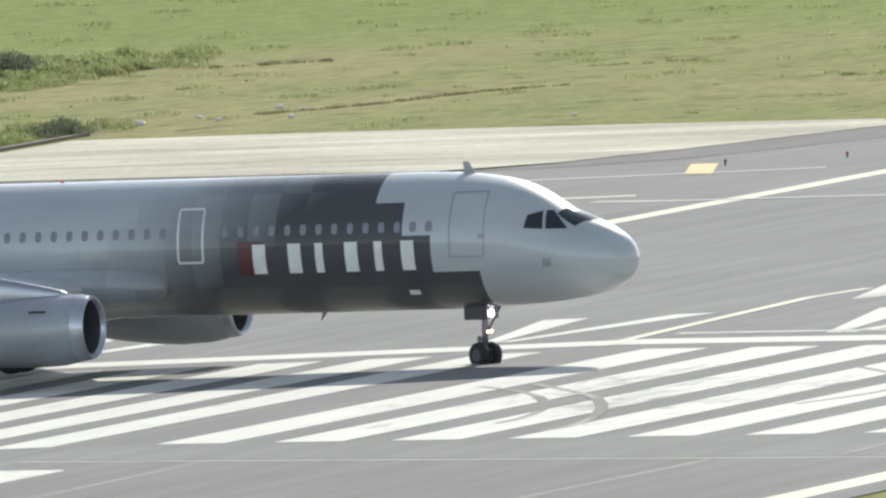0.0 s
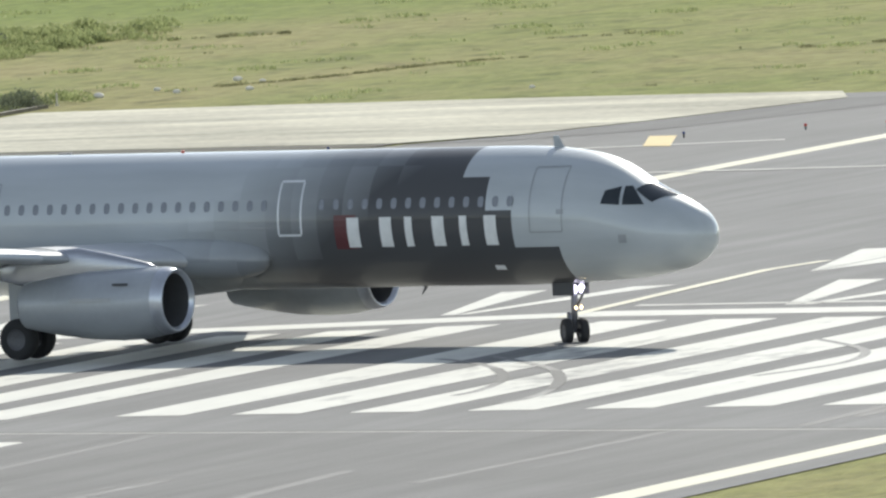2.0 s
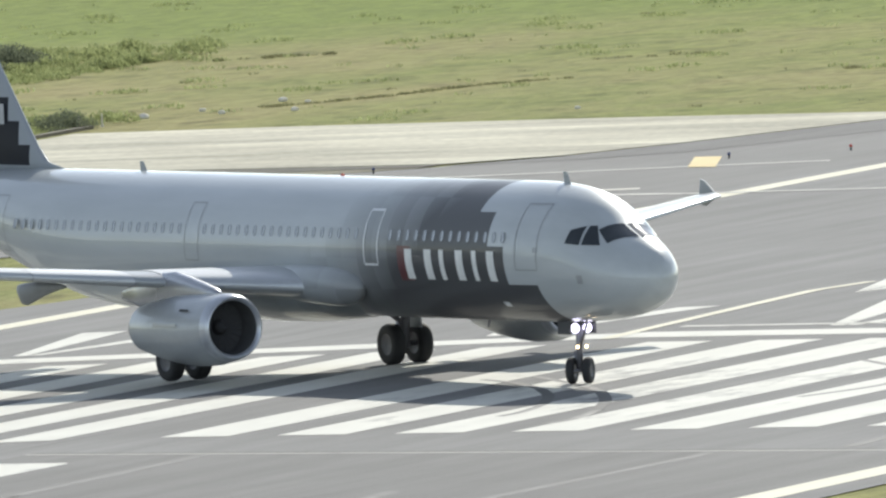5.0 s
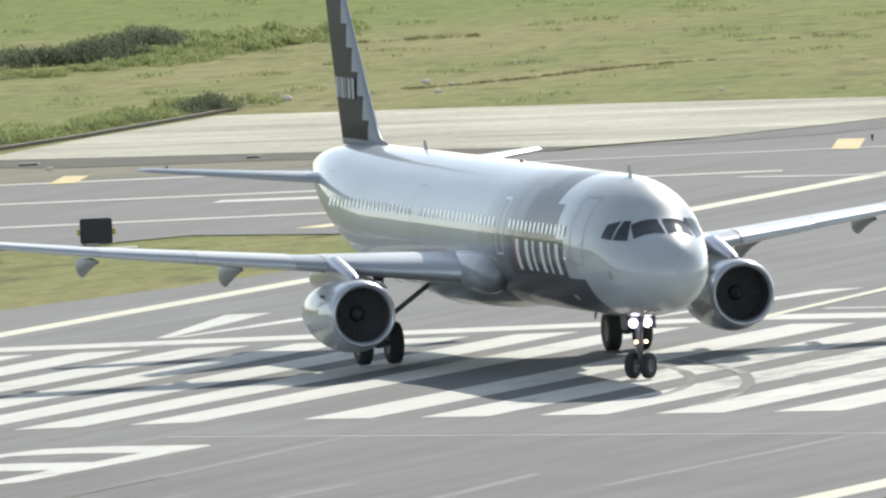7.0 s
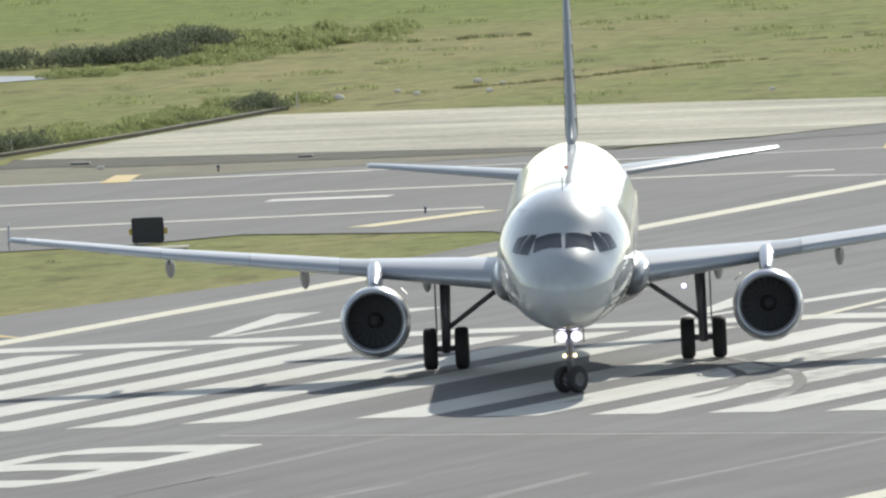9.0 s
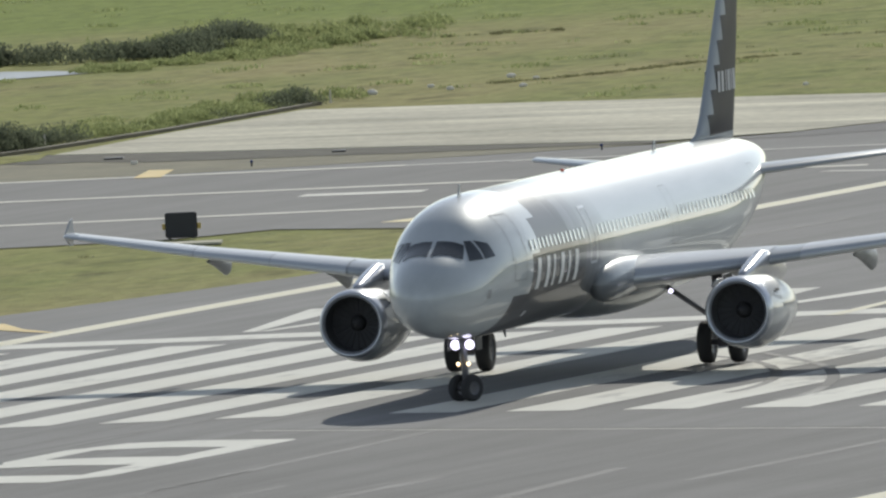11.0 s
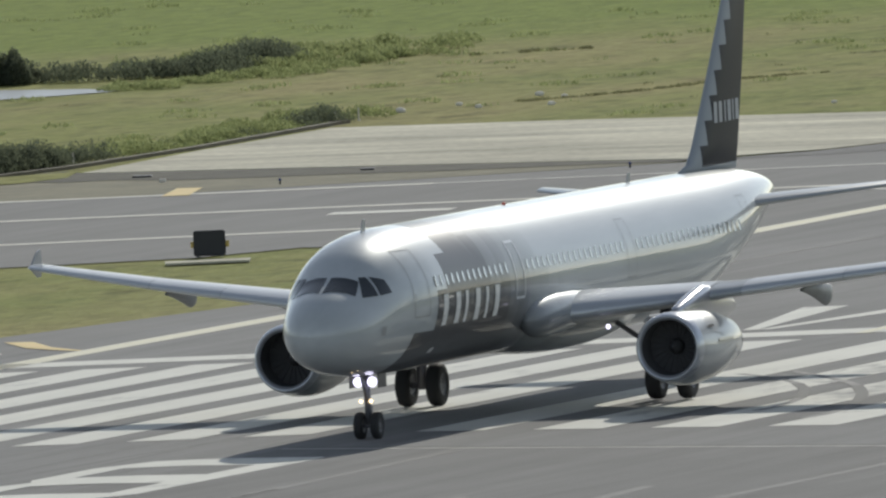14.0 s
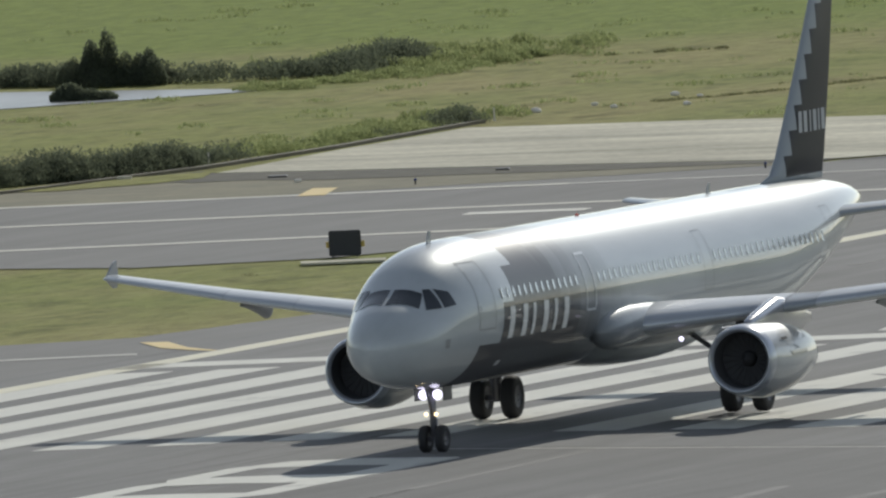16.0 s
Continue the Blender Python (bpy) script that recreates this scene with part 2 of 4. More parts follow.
def flat(points, z=None, lift=0.0, thick=0.0):
    """A level polygon; without z it follows the crown."""
    bm = bmesh.new()
    vs = [bm.verts.new((x, y, (lie(x) if z is None else z) + lift)) for x, y in points]
    f = bm.faces.new(vs)
    f.normal_update()
    if f.normal.z < 0:
        bmesh.ops.reverse_faces(bm, faces=[f])
    if thick:
        out = bmesh.ops.extrude_face_region(bm, geom=[f])
        for v in out["geom"]:
            if isinstance(v, bmesh.types.BMVert):
                v.co.z += thick
        bmesh.ops.recalc_face_normals(bm, faces=bm.faces)
    return bm


def add_poly(bm, points, lift, z=None):
    vs = [bm.verts.new((x, y, (lie(x) if z is None else z) + lift)) for x, y in points]
    f = bm.faces.new(vs)
    f.normal_update()
    if f.normal.z < 0:
        f.normal_flip()


def stroke(bm, a, b, width, lift, z=None):
    """A painted straight line from a to b."""
    a, b = Vector((*a, 0)), Vector((*b, 0))
    n = (b - a).normalized().cross(Vector((0, 0, 1))) * width / 2
    add_poly(bm, [(p.x, p.y) for p in (a - n, b - n, b + n, a + n)], lift, z)


def add_box(bm, centre, size, turn=None):
    m = Matrix.Translation(centre) @ (turn.to_4x4() if turn else Matrix()) @ Matrix.Diagonal((*size, 1))
    return bmesh.ops.create_cube(bm, size=1.0, matrix=m)["verts"]


def add_rod(bm, a, b, r1, r2=None, seg=12):
    a, b = Vector(a), Vector(b)
    q = (b - a).to_track_quat("Z", "Y").to_matrix().to_4x4()
    bmesh.ops.create_cone(bm, cap_ends=True, segments=seg, radius1=r1, radius2=r1 if r2 is None else r2, depth=(b - a).length,
                          matrix=Matrix.Translation((a + b) / 2) @ q)


def loft(rings, closed=True, caps=True):
    """Skin over rings of equally many points."""
    bm = bmesh.new()
    rows = [[bm.verts.new(p) for p in ring] for ring in rings]
    k = len(rows[0])
    for r0, r1 in zip(rows, rows[1:]):
        for i in range(k if closed else k - 1):
            j = (i + 1) % k
            bm.faces.new((r0[i], r0[j], r1[j], r1[i]))
    if caps:
        bm.faces.new(rows[0])
        bm.faces.new(rows[-1])
    bmesh.ops.recalc_face_normals(bm, faces=bm.faces)
    return bm


# ================= ground, pavements and markings =================
GROUND_Z = -0.40
bm = bmesh.new()
xs = sorted({-3500, -1500, -700, 700, 1500, 3500, *range(-420, 421, 20)})
ys = sorted({-3500, -1500, -900, 900, 1800, 3500, *range(-700, 701, 20)})


def terrain(x, y):
    d = max(0.0, math.hypot(x + 60, y - 60) - 260)
    far = min(1.0, d / 200)
    return GROUND_Z + far * 0.5 * noise.noise((x * 0.01, y * 0.01, 0.0))


grid = [[bm.verts.new((x, y, terrain(x, y))) for x in xs] for y in ys]
for r0, r1 in zip(grid, grid[1:]):
    for i in range(len(xs) - 1):
        bm.faces.new((r0[i], r0[i + 1], r1[i + 1], r1[i]))
ground = tagged(mesh_object("ground", bm, M_GRASS, True), "rough green and dry-yellow airfield grass", "grass", kind="structure")

# runway: one crowned slab
bm = bmesh.new()
cols = [-31.6, -30.5, -15, 0, 15, 30.5, 31.6]
rows_y = [-900, -200, -60, 0, 60, 120, 217]
vv = [[bm.verts.new((x, y, lie(x))) for x in cols] for y in rows_y]
for r0, r1 in zip(vv, vv[1:]):
    for i in range(len(cols) - 1):
        bm.faces.new((r0[i], r0[i + 1], r1[i + 1], r1[i]))
runway = tagged(mesh_object("runway", bm, M_RUNWAY), "grey grooved asphalt runway with white threshold markings", "runway", kind="structure")
TAXI_Z = lie(40)
taxiway = tagged(mesh_object("taxiway", flat([(-31.6, 40), (-31.6, 217), (-44, 217), (-42.0, 212.5), (-45.2, 197), (-47.3, 188.5), (-50.5, 182.2),
                                              (-57.7, 175.8), (-63.1, 171.5), (-66.9, 168.8), (-70.1, 167.6), (-82, 164.0), (-300, 99), (-300, 45), (-80, 112), (-58.4, 118.5),
                                              (-52.6, 116.3), (-46.9, 119.2), (-44.8, 124.5), (-38.5, 122.2), (-34.8, 121.2), (-32.2, 117),
                                              (-31.7, 100), (-32.4, 90), (-33.9, 80), (-35.6, 68.5), (-39.3, 66), (-62, 58), (-140, 30), (-140, -60), (-31.6, -60)],
                                             TAXI_Z, 0.0), M_TAXI), "dark grey asphalt taxiway with white lines", "taxiway", kind="structure")
pad = tagged(mesh_object("concrete_apron", flat([(-75.8, 189.5), (-77.0, 206), (-77.6, 222.9), (-68.6, 222.9), (-55, 221.2), (-44, 218.6), (-42.0, 212.7), (-45.2, 197.2),
                                                (-47.2, 189.5), (-50.5, 185.2), (-63.6, 187.6)], TAXI_Z, 0.008, 0.012), M_CONCRETE),
             "pale worn concrete pad beside the taxiway", "pavement", kind="structure")
dirt = tagged(mesh_object("dirt_strip", flat([(-300, 100), (-82, 164.4), (-70.1, 168.0), (-66.9, 169.2), (-63.1, 171.9), (-57.7, 176.2), (-50.7, 182.7), (-50.5, 185.1), (-63.5, 187.4), (-75.9, 189.3), (-77.6, 191),
                                              (-79.5, 180), (-82, 172), (-95, 164), (-300, 104)],
                                             GROUND_Z, 0.03), M_DIRT), "bare brown earth between asphalt and concrete", "earth", kind="structure")

tagged(mesh_object("earth_bank", flat([(-77.4, 189.6), (-76.2, 183.5), (-74.0, 181.8), (-72.1, 182.6), (-69.3, 180.9), (-66.5, 180.9), (-63.0, 181.6), (-59.7, 181.4), (-55, 182.6), (-50.7, 183.2), (-50.5, 185.1),
                                      (-63.6, 187.5), (-75.8, 189.4), (-77.2, 191.5)],
                                     GROUND_Z, 0.045), M_BANK), "dark broken earth at the foot of the concrete pad", "earth", kind="structure")
tagged(mesh_object("grass_verge", flat([(-82.5, 178.5), (-79.4, 186.5), (-77.7, 189.0), (-76.4, 190.7), (-75.0, 185.6), (-75.6, 182.0), (-78.0, 178.2)], GROUND_Z, 0.055), M_GRASS),
       "green grass verge beside the kerb", "grass", kind="structure")
UP = 0.010
tagged(mesh_object("asphalt_patch", flat([(-41.9, 212.4), (-45.0, 197), (-47.0, 188.6), (-50.2, 183.4), (-46, 184.6), (-42.5, 189), (-40, 198), (-37.6, 208), (-37.2, 214)], TAXI_Z, 0.012), M_PATCH),
       "darker asphalt beside the concrete pad", "pavement", kind="structure")
P = 1.7526


def marking(name, shapes, material, label="", z=None, lift=UP):
    bm = bmesh.new()
    for shape in shapes:
        add_poly(bm, shape, lift, z)
    return part(name, bm, material, runway if z is None else taxiway, label)


for k in range(8):
    for side in (1, -1):
        a, b = sorted((side * (P + k * 2 * P), side * (2 * P + k * 2 * P)))
        a, b = a - 0.12, b + 0.18
        marking("threshold_stripe", [[(a, 0), (b, 0), (b, 45.72), (a, 45.72)]], M_WHITE)
marking("threshold_bar", [[(0, 48.3), (29.2, 48.3), (29.2, 51.3), (0, 51.3)], [(-29.2, 48.3), (0, 48.3), (0, 51.3), (-29.2, 51.3)]], M_WHITE)
marking("worn_line", [[(0, 53.9), (29, 53.9), (29, 54.7), (0, 54.7)]], M_WORN)
marking("edge_line", [[(-29.3, -900), (-28.1, -900), (-28.1, 95), (-29.3, 95)], [(-29.3, 95), (-28.1, 95), (-29.25, 170), (-30.4, 170)], [(-30.4, 170), (-29.25, 170), (-29.6, 217), (-30.8, 217)]], M_CREAM, "cream painted runway edge line")
marking("edge_line", [[(29.0, -900), (30.2, -900), (30.2, 217), (29.0, 217)]], M_CREAM, "cream painted runway edge line")
for x0 in (-20.8, -5.5, 5.5, 20.8):
    marking("arrowhead", [[(x0, 53.2), (x0 - 1.5, 67.2), (x0 - 3.0, 67.2), (x0 - 0.45, 53.2)],
                          [(x0, 53.2), (x0 + 0.45, 53.2), (x0 + 2.7, 67.2), (x0 + 1.3, 67.2)]], M_WHITE)
marking("centre_arrow", [[(-0.05, 72.3), (-0.05, 86.8), (-2.8, 86.8)], [(0.05, 72.3), (2.8, 86.8), (0.05, 86.8)],
                         [(-0.75, 86.8), (-0.02, 86.8), (-0.02, 112), (-0.75, 112)], [(0.02, 86.8), (0.75, 86.8), (0.75, 112), (0.02, 112)]], M_WHITE)
# numeral 8, read from the landing side
W8, S8 = 3.0, 1.05
for y0, y1 in ((-22.2, -11.6), (-30.2, -19.4)):
    c = 0.9
    marking("numeral_eight", [[(-W8, y0 + c * 3), (-W8 + S8, y0 + c * 3.6), (-W8 + S8, y1 - c * 3.6), (-W8, y1 - c * 3)],
                              [(W8, y0 + c * 3), (W8, y1 - c * 0.4), (W8 - S8, y1 - c * 3.6), (W8 - S8, y0 + c * 3.6)],
                              [(-W8, y1 - c * 3), (-W8 + S8, y1 - c * 3.6), (0, y1 - 3.2), (0, y1), (-W8 + 0.9, y1)],
                              [(W8, y1 - c * 0.4), (W8 - 0.2, y1), (0, y1), (0, y1 - 3.2), (W8 - S8, y1 - c * 3.6)],
                              [(-W8, y0 + c * 3), (-W8 + 0.9, y0), (0, y0), (0, y0 + 3.2), (-W8 + S8, y0 + c * 3.6)],
                              [(W8, y0 + c * 3), (W8 - S8, y0 + c * 3.6), (0, y0 + 3.2), (0, y0), (W8 - 0.9, y0)]], M_WHITE,
            "white painted runway numeral", lift=UP + (0.004 if y0 < -25 else 0))
# yellow lead-in line that curves on to the runway
bm = bmesh.new()
pts = [(-0.45, 48.0), (-0.9, 54), (-1.4, 62), (-1.9, 70), (-2.2, 75), (-1.7, 79.5)]
for a, b in zip(pts, pts[1:]):
    stroke(bm, a, b, 0.5, UP + 0.006)
part("lead_in_line", bm, M_CREAM, runway)
# older, darker asphalt before the long transverse joint
part("older_asphalt", flat([(0.2, -6.9), (29, -11.3), (29, -400), (0.2, -400)], None, 0.004), M_OLD, runway, "older darker asphalt")
# long transverse joint and tyre marks
bm = bmesh.new()
stroke(bm, (0.2, -6.9), (29, -11.3), 0.22, UP)
part("pavement_joint", bm, M_JOINT, runway)
bm = bmesh.new()
stroke(bm, (0.2, -7.5), (29, -12.0), 0.3, UP)
part("pavement_joint", bm, M_WORN, runway, "pale strip beside the joint")
def curve_points(pts, n=6):
    """Catmull-Rom points through a few corners."""
    out = []
    ext = [pts[0]] + pts + [pts[-1]]
    for i in range(1, len(ext) - 2):
        for k in range(n):
            f = k / n
            out.append(tuple(0.5 * (2 * ext[i][j] + (ext[i + 1][j] - ext[i - 1][j]) * f + (2 * ext[i - 1][j] - 5 * ext[i][j] + 4 * ext[i + 1][j] - ext[i + 2][j]) * f**2
                                    + (3 * ext[i][j] - ext[i - 1][j] - 3 * ext[i + 1][j] + ext[i + 2][j]) * f**3) for j in (0, 1)))
    return out + [pts[-1]]


for pts, w, m in (([(2.6, 26.7), (4.4, 24.4), (6.2, 21.1), (7.6, 17.5), (8.7, 13.6), (9.3, 9.7), (9.3, 7.6)], 0.30, M_RUBBER_MARK),
                  ([(6.2, 21.1), (7.6, 17.5), (8.7, 13.6)], 0.36, M_SKID),
                  ([(3.8, 27.9), (6.2, 24.0), (8.5, 19.6), (10.2, 14.8), (11.5, 9.9), (12.1, 5.9), (12.0, 3.5)], 0.32, M_RUBBER_MARK),
                  ([(8.5, 19.6), (10.2, 14.8), (11.5, 9.9)], 0.38, M_SKID),
                  ([(12.0, 34.0), (15.5, 27.5), (16.8, 21.0), (16.0, 15.0)], 0.3, M_RUBBER_MARK)):
    bm = bmesh.new()
    line = curve_points(pts)
    for a, b in zip(line, line[1:]):
        stroke(bm, a, b, w, UP + (0.004 if m is M_RUBBER_MARK else 0.008))
    part("tyre_mark", bm, m, runway, "dark curved tyre mark across the stripes")

# streaks of tyre rubber and old repairs along the runway
M_STREAKS = paint_material("rubber_streak", (0.085, 0.083, 0.082), (0.12, 0.118, 0.116), 0.52)
srng = random.Random(11)
for k in range(26):
    x0 = srng.uniform(-24, 26)
    if abs(x0) < 0.6:
        continue
    y0 = srng.choice((srng.uniform(-60, -8), srng.uniform(56, 130), srng.uniform(-40, -5)))
    ln, w = srng.uniform(8, 30), srng.uniform(0.15, 0.5)
    bend = srng.uniform(-0.8, 0.8)
    if abs(x0 + bend) < 0.8:
        continue
    bm = bmesh.new()
    stroke(bm, (x0, y0), (x0 + bend, y0 + ln), w, 0.006)
    part("rubber_streak", bm, M_STREAKS, runway)

# lines on the taxiway
def line_on_taxi(name, a, b, width, material, lift=0.012):
    bm = bmesh.new()
    stroke(bm, a, b, width, lift, TAXI_Z)
    return part(name, bm, material, taxiway)


line_on_taxi("taxi_line", (-300, 99.5), (-56.0, 171.2), 1.1, M_TAXILINE)
line_on_taxi("taxi_line", (-56.0, 171.2), (-33.6, 177.8), 0.7, M_WORN)
line_on_taxi("taxi_line", (-300, 85), (-35.0, 159.8), 1.1, M_TAXILINE)
line_on_taxi("taxi_dash", (-52.4, 149.4), (-48.1, 150.1), 1.9, M_WHITE)
line_on_taxi("taxi_line", (-140, 108), (-58.6, 133.0), 1.15, M_TAXILINE)
line_on_taxi("taxi_line", (-58.6, 133.0), (-41.0, 139.0), 1.15, M_TAXILINE)
line_on_taxi("taxi_line", (-41.4, 127.0), (-39.9, 136.5), 1.1, M_PALEYELLOW)
line_on_taxi("taxi_line", (-35.3, 155.8), (-31.6, 154.5), 0.8, M_WORN)
marking("taxi_line", [[(-31.6, 154.2), (-20, 150.5), (-20, 151.2), (-31.6, 155.0)]], M_WORN)
line_on_taxi("taxi_line", (-60, 47), (-31.7, 57.9), 0.9, M_WORN)
marking("yellow_bar", [[(-65.0, 167.5), (-64.0, 167.7), (-65.6, 173.7), (-66.6, 173.8)]], M_YELLOW, "yellow painted bar", TAXI_Z, 0.02)
marking("yellow_bar", [[(-38.3, 175.8), (-37.1, 175.3), (-39.6, 184.0), (-40.7, 184.2)]], M_YELLOW, "yellow painted bar", TAXI_Z, 0.02)
marking("yellow_arrow", [[(-34.2, 65.1), (-33.2, 65.0), (-31.2, 61.2), (-28.7, 57.9), (-30.5, 59.4), (-32.1, 61.2)]], M_YELLOW, "yellow painted pointed bar", TAXI_Z, 0.02)

# ================= airliner =================
# plane space: x forward from the nose (aft is negative), y to the left wing, z up from the ground
STATIONS = [(0.0, 0.02, 3.19, 3.15), (0.06, 0.26, 3.45, 2.90), (0.2, 0.50, 3.70, 2.66), (0.5, 0.79, 3.98, 2.42), (1.0, 1.06, 4.27, 2.20), (1.5, 1.25, 4.48, 2.08),
            (2.0, 1.385, 4.70, 2.00), (2.5, 1.50, 5.02, 1.94), (3.0, 1.60, 5.33, 1.90), (3.5, 1.69, 5.54, 1.87), (4.0, 1.765, 5.68, 1.84), (5.0, 1.89, 5.83, 1.80),
            (6.0, 1.965, 5.90, 1.785), (7.0, 1.975, 5.92, 1.78), (31.0, 1.975, 5.92, 1.78), (33.0, 1.955, 5.92, 1.95), (35.0, 1.88, 5.92, 2.33), (37.0, 1.73, 5.91, 2.84),
            (39.0, 1.48, 5.87, 3.38), (41.0, 1.12, 5.77, 3.95), (42.5, 0.80, 5.62, 4.35), (43.6, 0.52, 5.44, 4.62), (44.2, 0.33, 5.28, 4.78), (44.45, 0.2, 5.15, 4.88)]


def section(s):
    """Half-width, top and bottom of the fuselage, s metres behind the nose (monotone cubic between stations)."""
    for i in range(len(STATIONS) - 1):
        a, b = STATIONS[i], STATIONS[i + 1]
        if a[0] <= s <= b[0]:
            f = (s - a[0]) / (b[0] - a[0])
            out = []
            for j in (1, 2, 3):
                d = (b[j] - a[j]) / (b[0] - a[0])
                pa = STATIONS[i - 1] if i else None
                pb = STATIONS[i + 2] if i + 2 < len(STATIONS) else None
                da = (a[j] - pa[j]) / (a[0] - pa[0]) if pa else d
                db = (pb[j] - b[j]) / (pb[0] - b[0]) if pb else d
                ma = 0 if da * d <= 0 else 2 * da * d / (da + d)
                mb = 0 if db * d <= 0 else 2 * db * d / (db + d)
                h = b[0] - a[0]
                out.append((2 * f**3 - 3 * f**2 + 1) * a[j] + (f**3 - 2 * f**2 + f) * h * ma + (-2 * f**3 + 3 * f**2) * b[j] + (f**3 - f**2) * h * mb)
            return out
    return STATIONS[-1][1:]


def skin_side(s, z, side, out=0.0):
    """Point of the skin at height z; side -1 right, 1 left."""
    w, top, bot = section(s)
    m, h = (top + bot) / 2, (top - bot) / 2
    k = max(-0.999, min(0.999, (z - m) / h))
    y = w * math.sqrt(1 - k * k)
    n = Vector((0, y / w**2, (z - m) / h**2)).normalized()
    return Vector((-s, side * (y + n.y * out), z + n.z * out))


def skin_top(s, y, out=0.0):
    w, top, bot = section(s)
    m, h = (top + bot) / 2, (top - bot) / 2
    k = max(-0.98, min(0.98, y / w))
    z = m + h * math.sqrt(1 - k * k)
    w2, top2, bot2 = section(s + 0.05)
    z2 = (top2 + bot2) / 2 + (top2 - bot2) / 2 * math.sqrt(1 - min(0.98, abs(y) / w2)**2)
    n = Vector(((z2 - z) / 0.05, k * h / w / math.sqrt(1 - k * k), 1)).normalized()
    return Vector((-s, y, z)) + n * out


def patch(bm, corners, put, n=6):
    """A bent sheet over the quad of corners (a, b), each point put on the skin."""
    c = corners
    g = []
    for i in range(n + 1):
        u = i / n
        row = []
        for j in range(n + 1):
            v = j / n
            a = (1 - u) * ((1 - v) * c[0][0] + v * c[3][0]) + u * ((1 - v) * c[1][0] + v * c[2][0])
            b = (1 - u) * ((1 - v) * c[0][1] + v * c[3][1]) + u * ((1 - v) * c[1][1] + v * c[2][1])
            row.append(bm.verts.new(put(a, b)))
        g.append(row)
    for i in range(n):
        for j in range(n):
            bm.faces.new((g[i][j], g[i + 1][j], g[i + 1][j + 1], g[i][j + 1]))


def airfoil(chord, thick, n=12):
    """Closed outline, x aft from the leading edge, z up."""
    up, low = [], []
    for i in range(n + 1):
        x = (1 - math.cos(math.pi * i / n)) / 2
        t = 5 * thick * (0.2969 * math.sqrt(x) - 0.126 * x - 0.3516 * x**2 + 0.2843 * x**3 - 0.1015 * x**4)
        camber = 0.02 * math.sin(math.pi * x)
        up.append((x * chord, (camber + t) * chord))
        low.append((x * chord, (camber - t * 0.8) * chord))
    return up + low[-2:0:-1]


def wing_loft(sections):
    """sections: leading edge s, y, z, chord, thickness."""
    rings = []
    for s, y, z, chord, th in sections:
        rings.append([(-s - a, y, z + b) for a, b in airfoil(chord, th)])
    return loft(rings)


def ring_x(s, y, z, r, rz=None, n=40):
    rz = rz or r
    return [(-s, y + r * math.cos(2 * math.pi * i / n), z + rz * math.sin(2 * math.pi * i / n)) for i in range(n)]


airliner = tagged(new("airliner"), "silver-grey twin-engine airliner with a dark stepped front block", "airplane")

stations = sorted({*[0.0, 0.03, 0.06, 0.12, 0.2, 0.35], *[0.5 + 0.25 * i for i in range(27)], *[7.5 + i for i in range(24)], *[31.5 + 0.5 * i for i in range(26)], 44.45})
rings = []
for s in stations:
    w, top, bot = section(s)
    m, h = (top + bot) / 2, (top - bot) / 2
    rings.append([(-s, w * math.cos(2 * math.pi * i / 72), m + h * math.sin(2 * math.pi * i / 72)) for i in range(72)])
fuselage = part("fuselage", loft(rings), M_LIVERY, airliner, "silver fuselage with dark stepped paint", True)

# belly fairing between the wings
rings = []
for i in range(25):
    f = i / 24
    s = 14.9 + 12.4 * f
    e = max(0.03, abs(math.sin(math.pi * f)) ** 0.36)
    rings.append([(-s, 2.36 * e * math.cos(a), 2.55 + (1.02 if math.sin(a) < 0 else 0.75) * e * math.sin(a))
                  for a in [2 * math.pi * k / 40 for k in range(40)]])
part("belly_fairing", loft(rings), M_LIVERY, airliner, "", True)

# rounded fillet where each wing meets the body
for side in (-1, 1):
    rings = []
    for s, w, h, z in ((14.55, 0.05, 0.06, 2.74), (14.62, 0.16, 0.22, 2.74), (14.85, 0.30, 0.40, 2.75), (15.3, 0.42, 0.53, 2.76), (16.0, 0.50, 0.60, 2.79),
                       (17.0, 0.56, 0.61, 2.83), (18.5, 0.58, 0.56, 2.86), (21.0, 0.5, 0.46, 2.85), (24.0, 0.3, 0.25, 2.75)):
        rings.append([(-s, side * (1.78 + w * math.cos(a)), z + h * math.sin(a)) for a in [2 * math.pi * k / 28 for k in range(28)]])
    part("wing_fillet", loft(rings), M_LIVERY, airliner, "rounded grey wing-root fillet", True)

# cockpit glazing: two windscreen halves and two side panes a side
def skin_round(s, degrees, side, out=0.0):
    """Point of the skin at an angle from the roof line."""
    w, top, bot = section(s)
    m, h = (top + bot) / 2, (top - bot) / 2
    a = radians(degrees)
    n = Vector((0.35, math.sin(a), math.cos(a))).normalized()
    return Vector((-s + n.x * out, side * (w * math.sin(a) + n.y * out), m + h * math.cos(a) + n.z * out))


for side in (-1, 1):
    for corners, put in (
            ([(1.17, 2.5), (1.64, 43.0), (2.22, 34.0), (2.05, 2.5)], lambda s, a: skin_round(s, a, side, 0.014)),
            ([(1.82, 4.15), (2.42, 4.17), (2.50, 4.70), (2.34, 4.70)], lambda s, z: skin_side(s, z, side, 0.014)),
            ([(2.50, 4.17), (3.05, 4.22), (2.98, 4.60), (2.58, 4.70)], lambda s, z: skin_side(s, z, side, 0.014))):
        bm = bmesh.new()
        patch(bm, corners, put)
        bmesh.ops.recalc_face_normals(bm, faces=bm.faces)
        part("cockpit_window", bm, M_DARKGLASS, fuselage, "dark cockpit window", True)

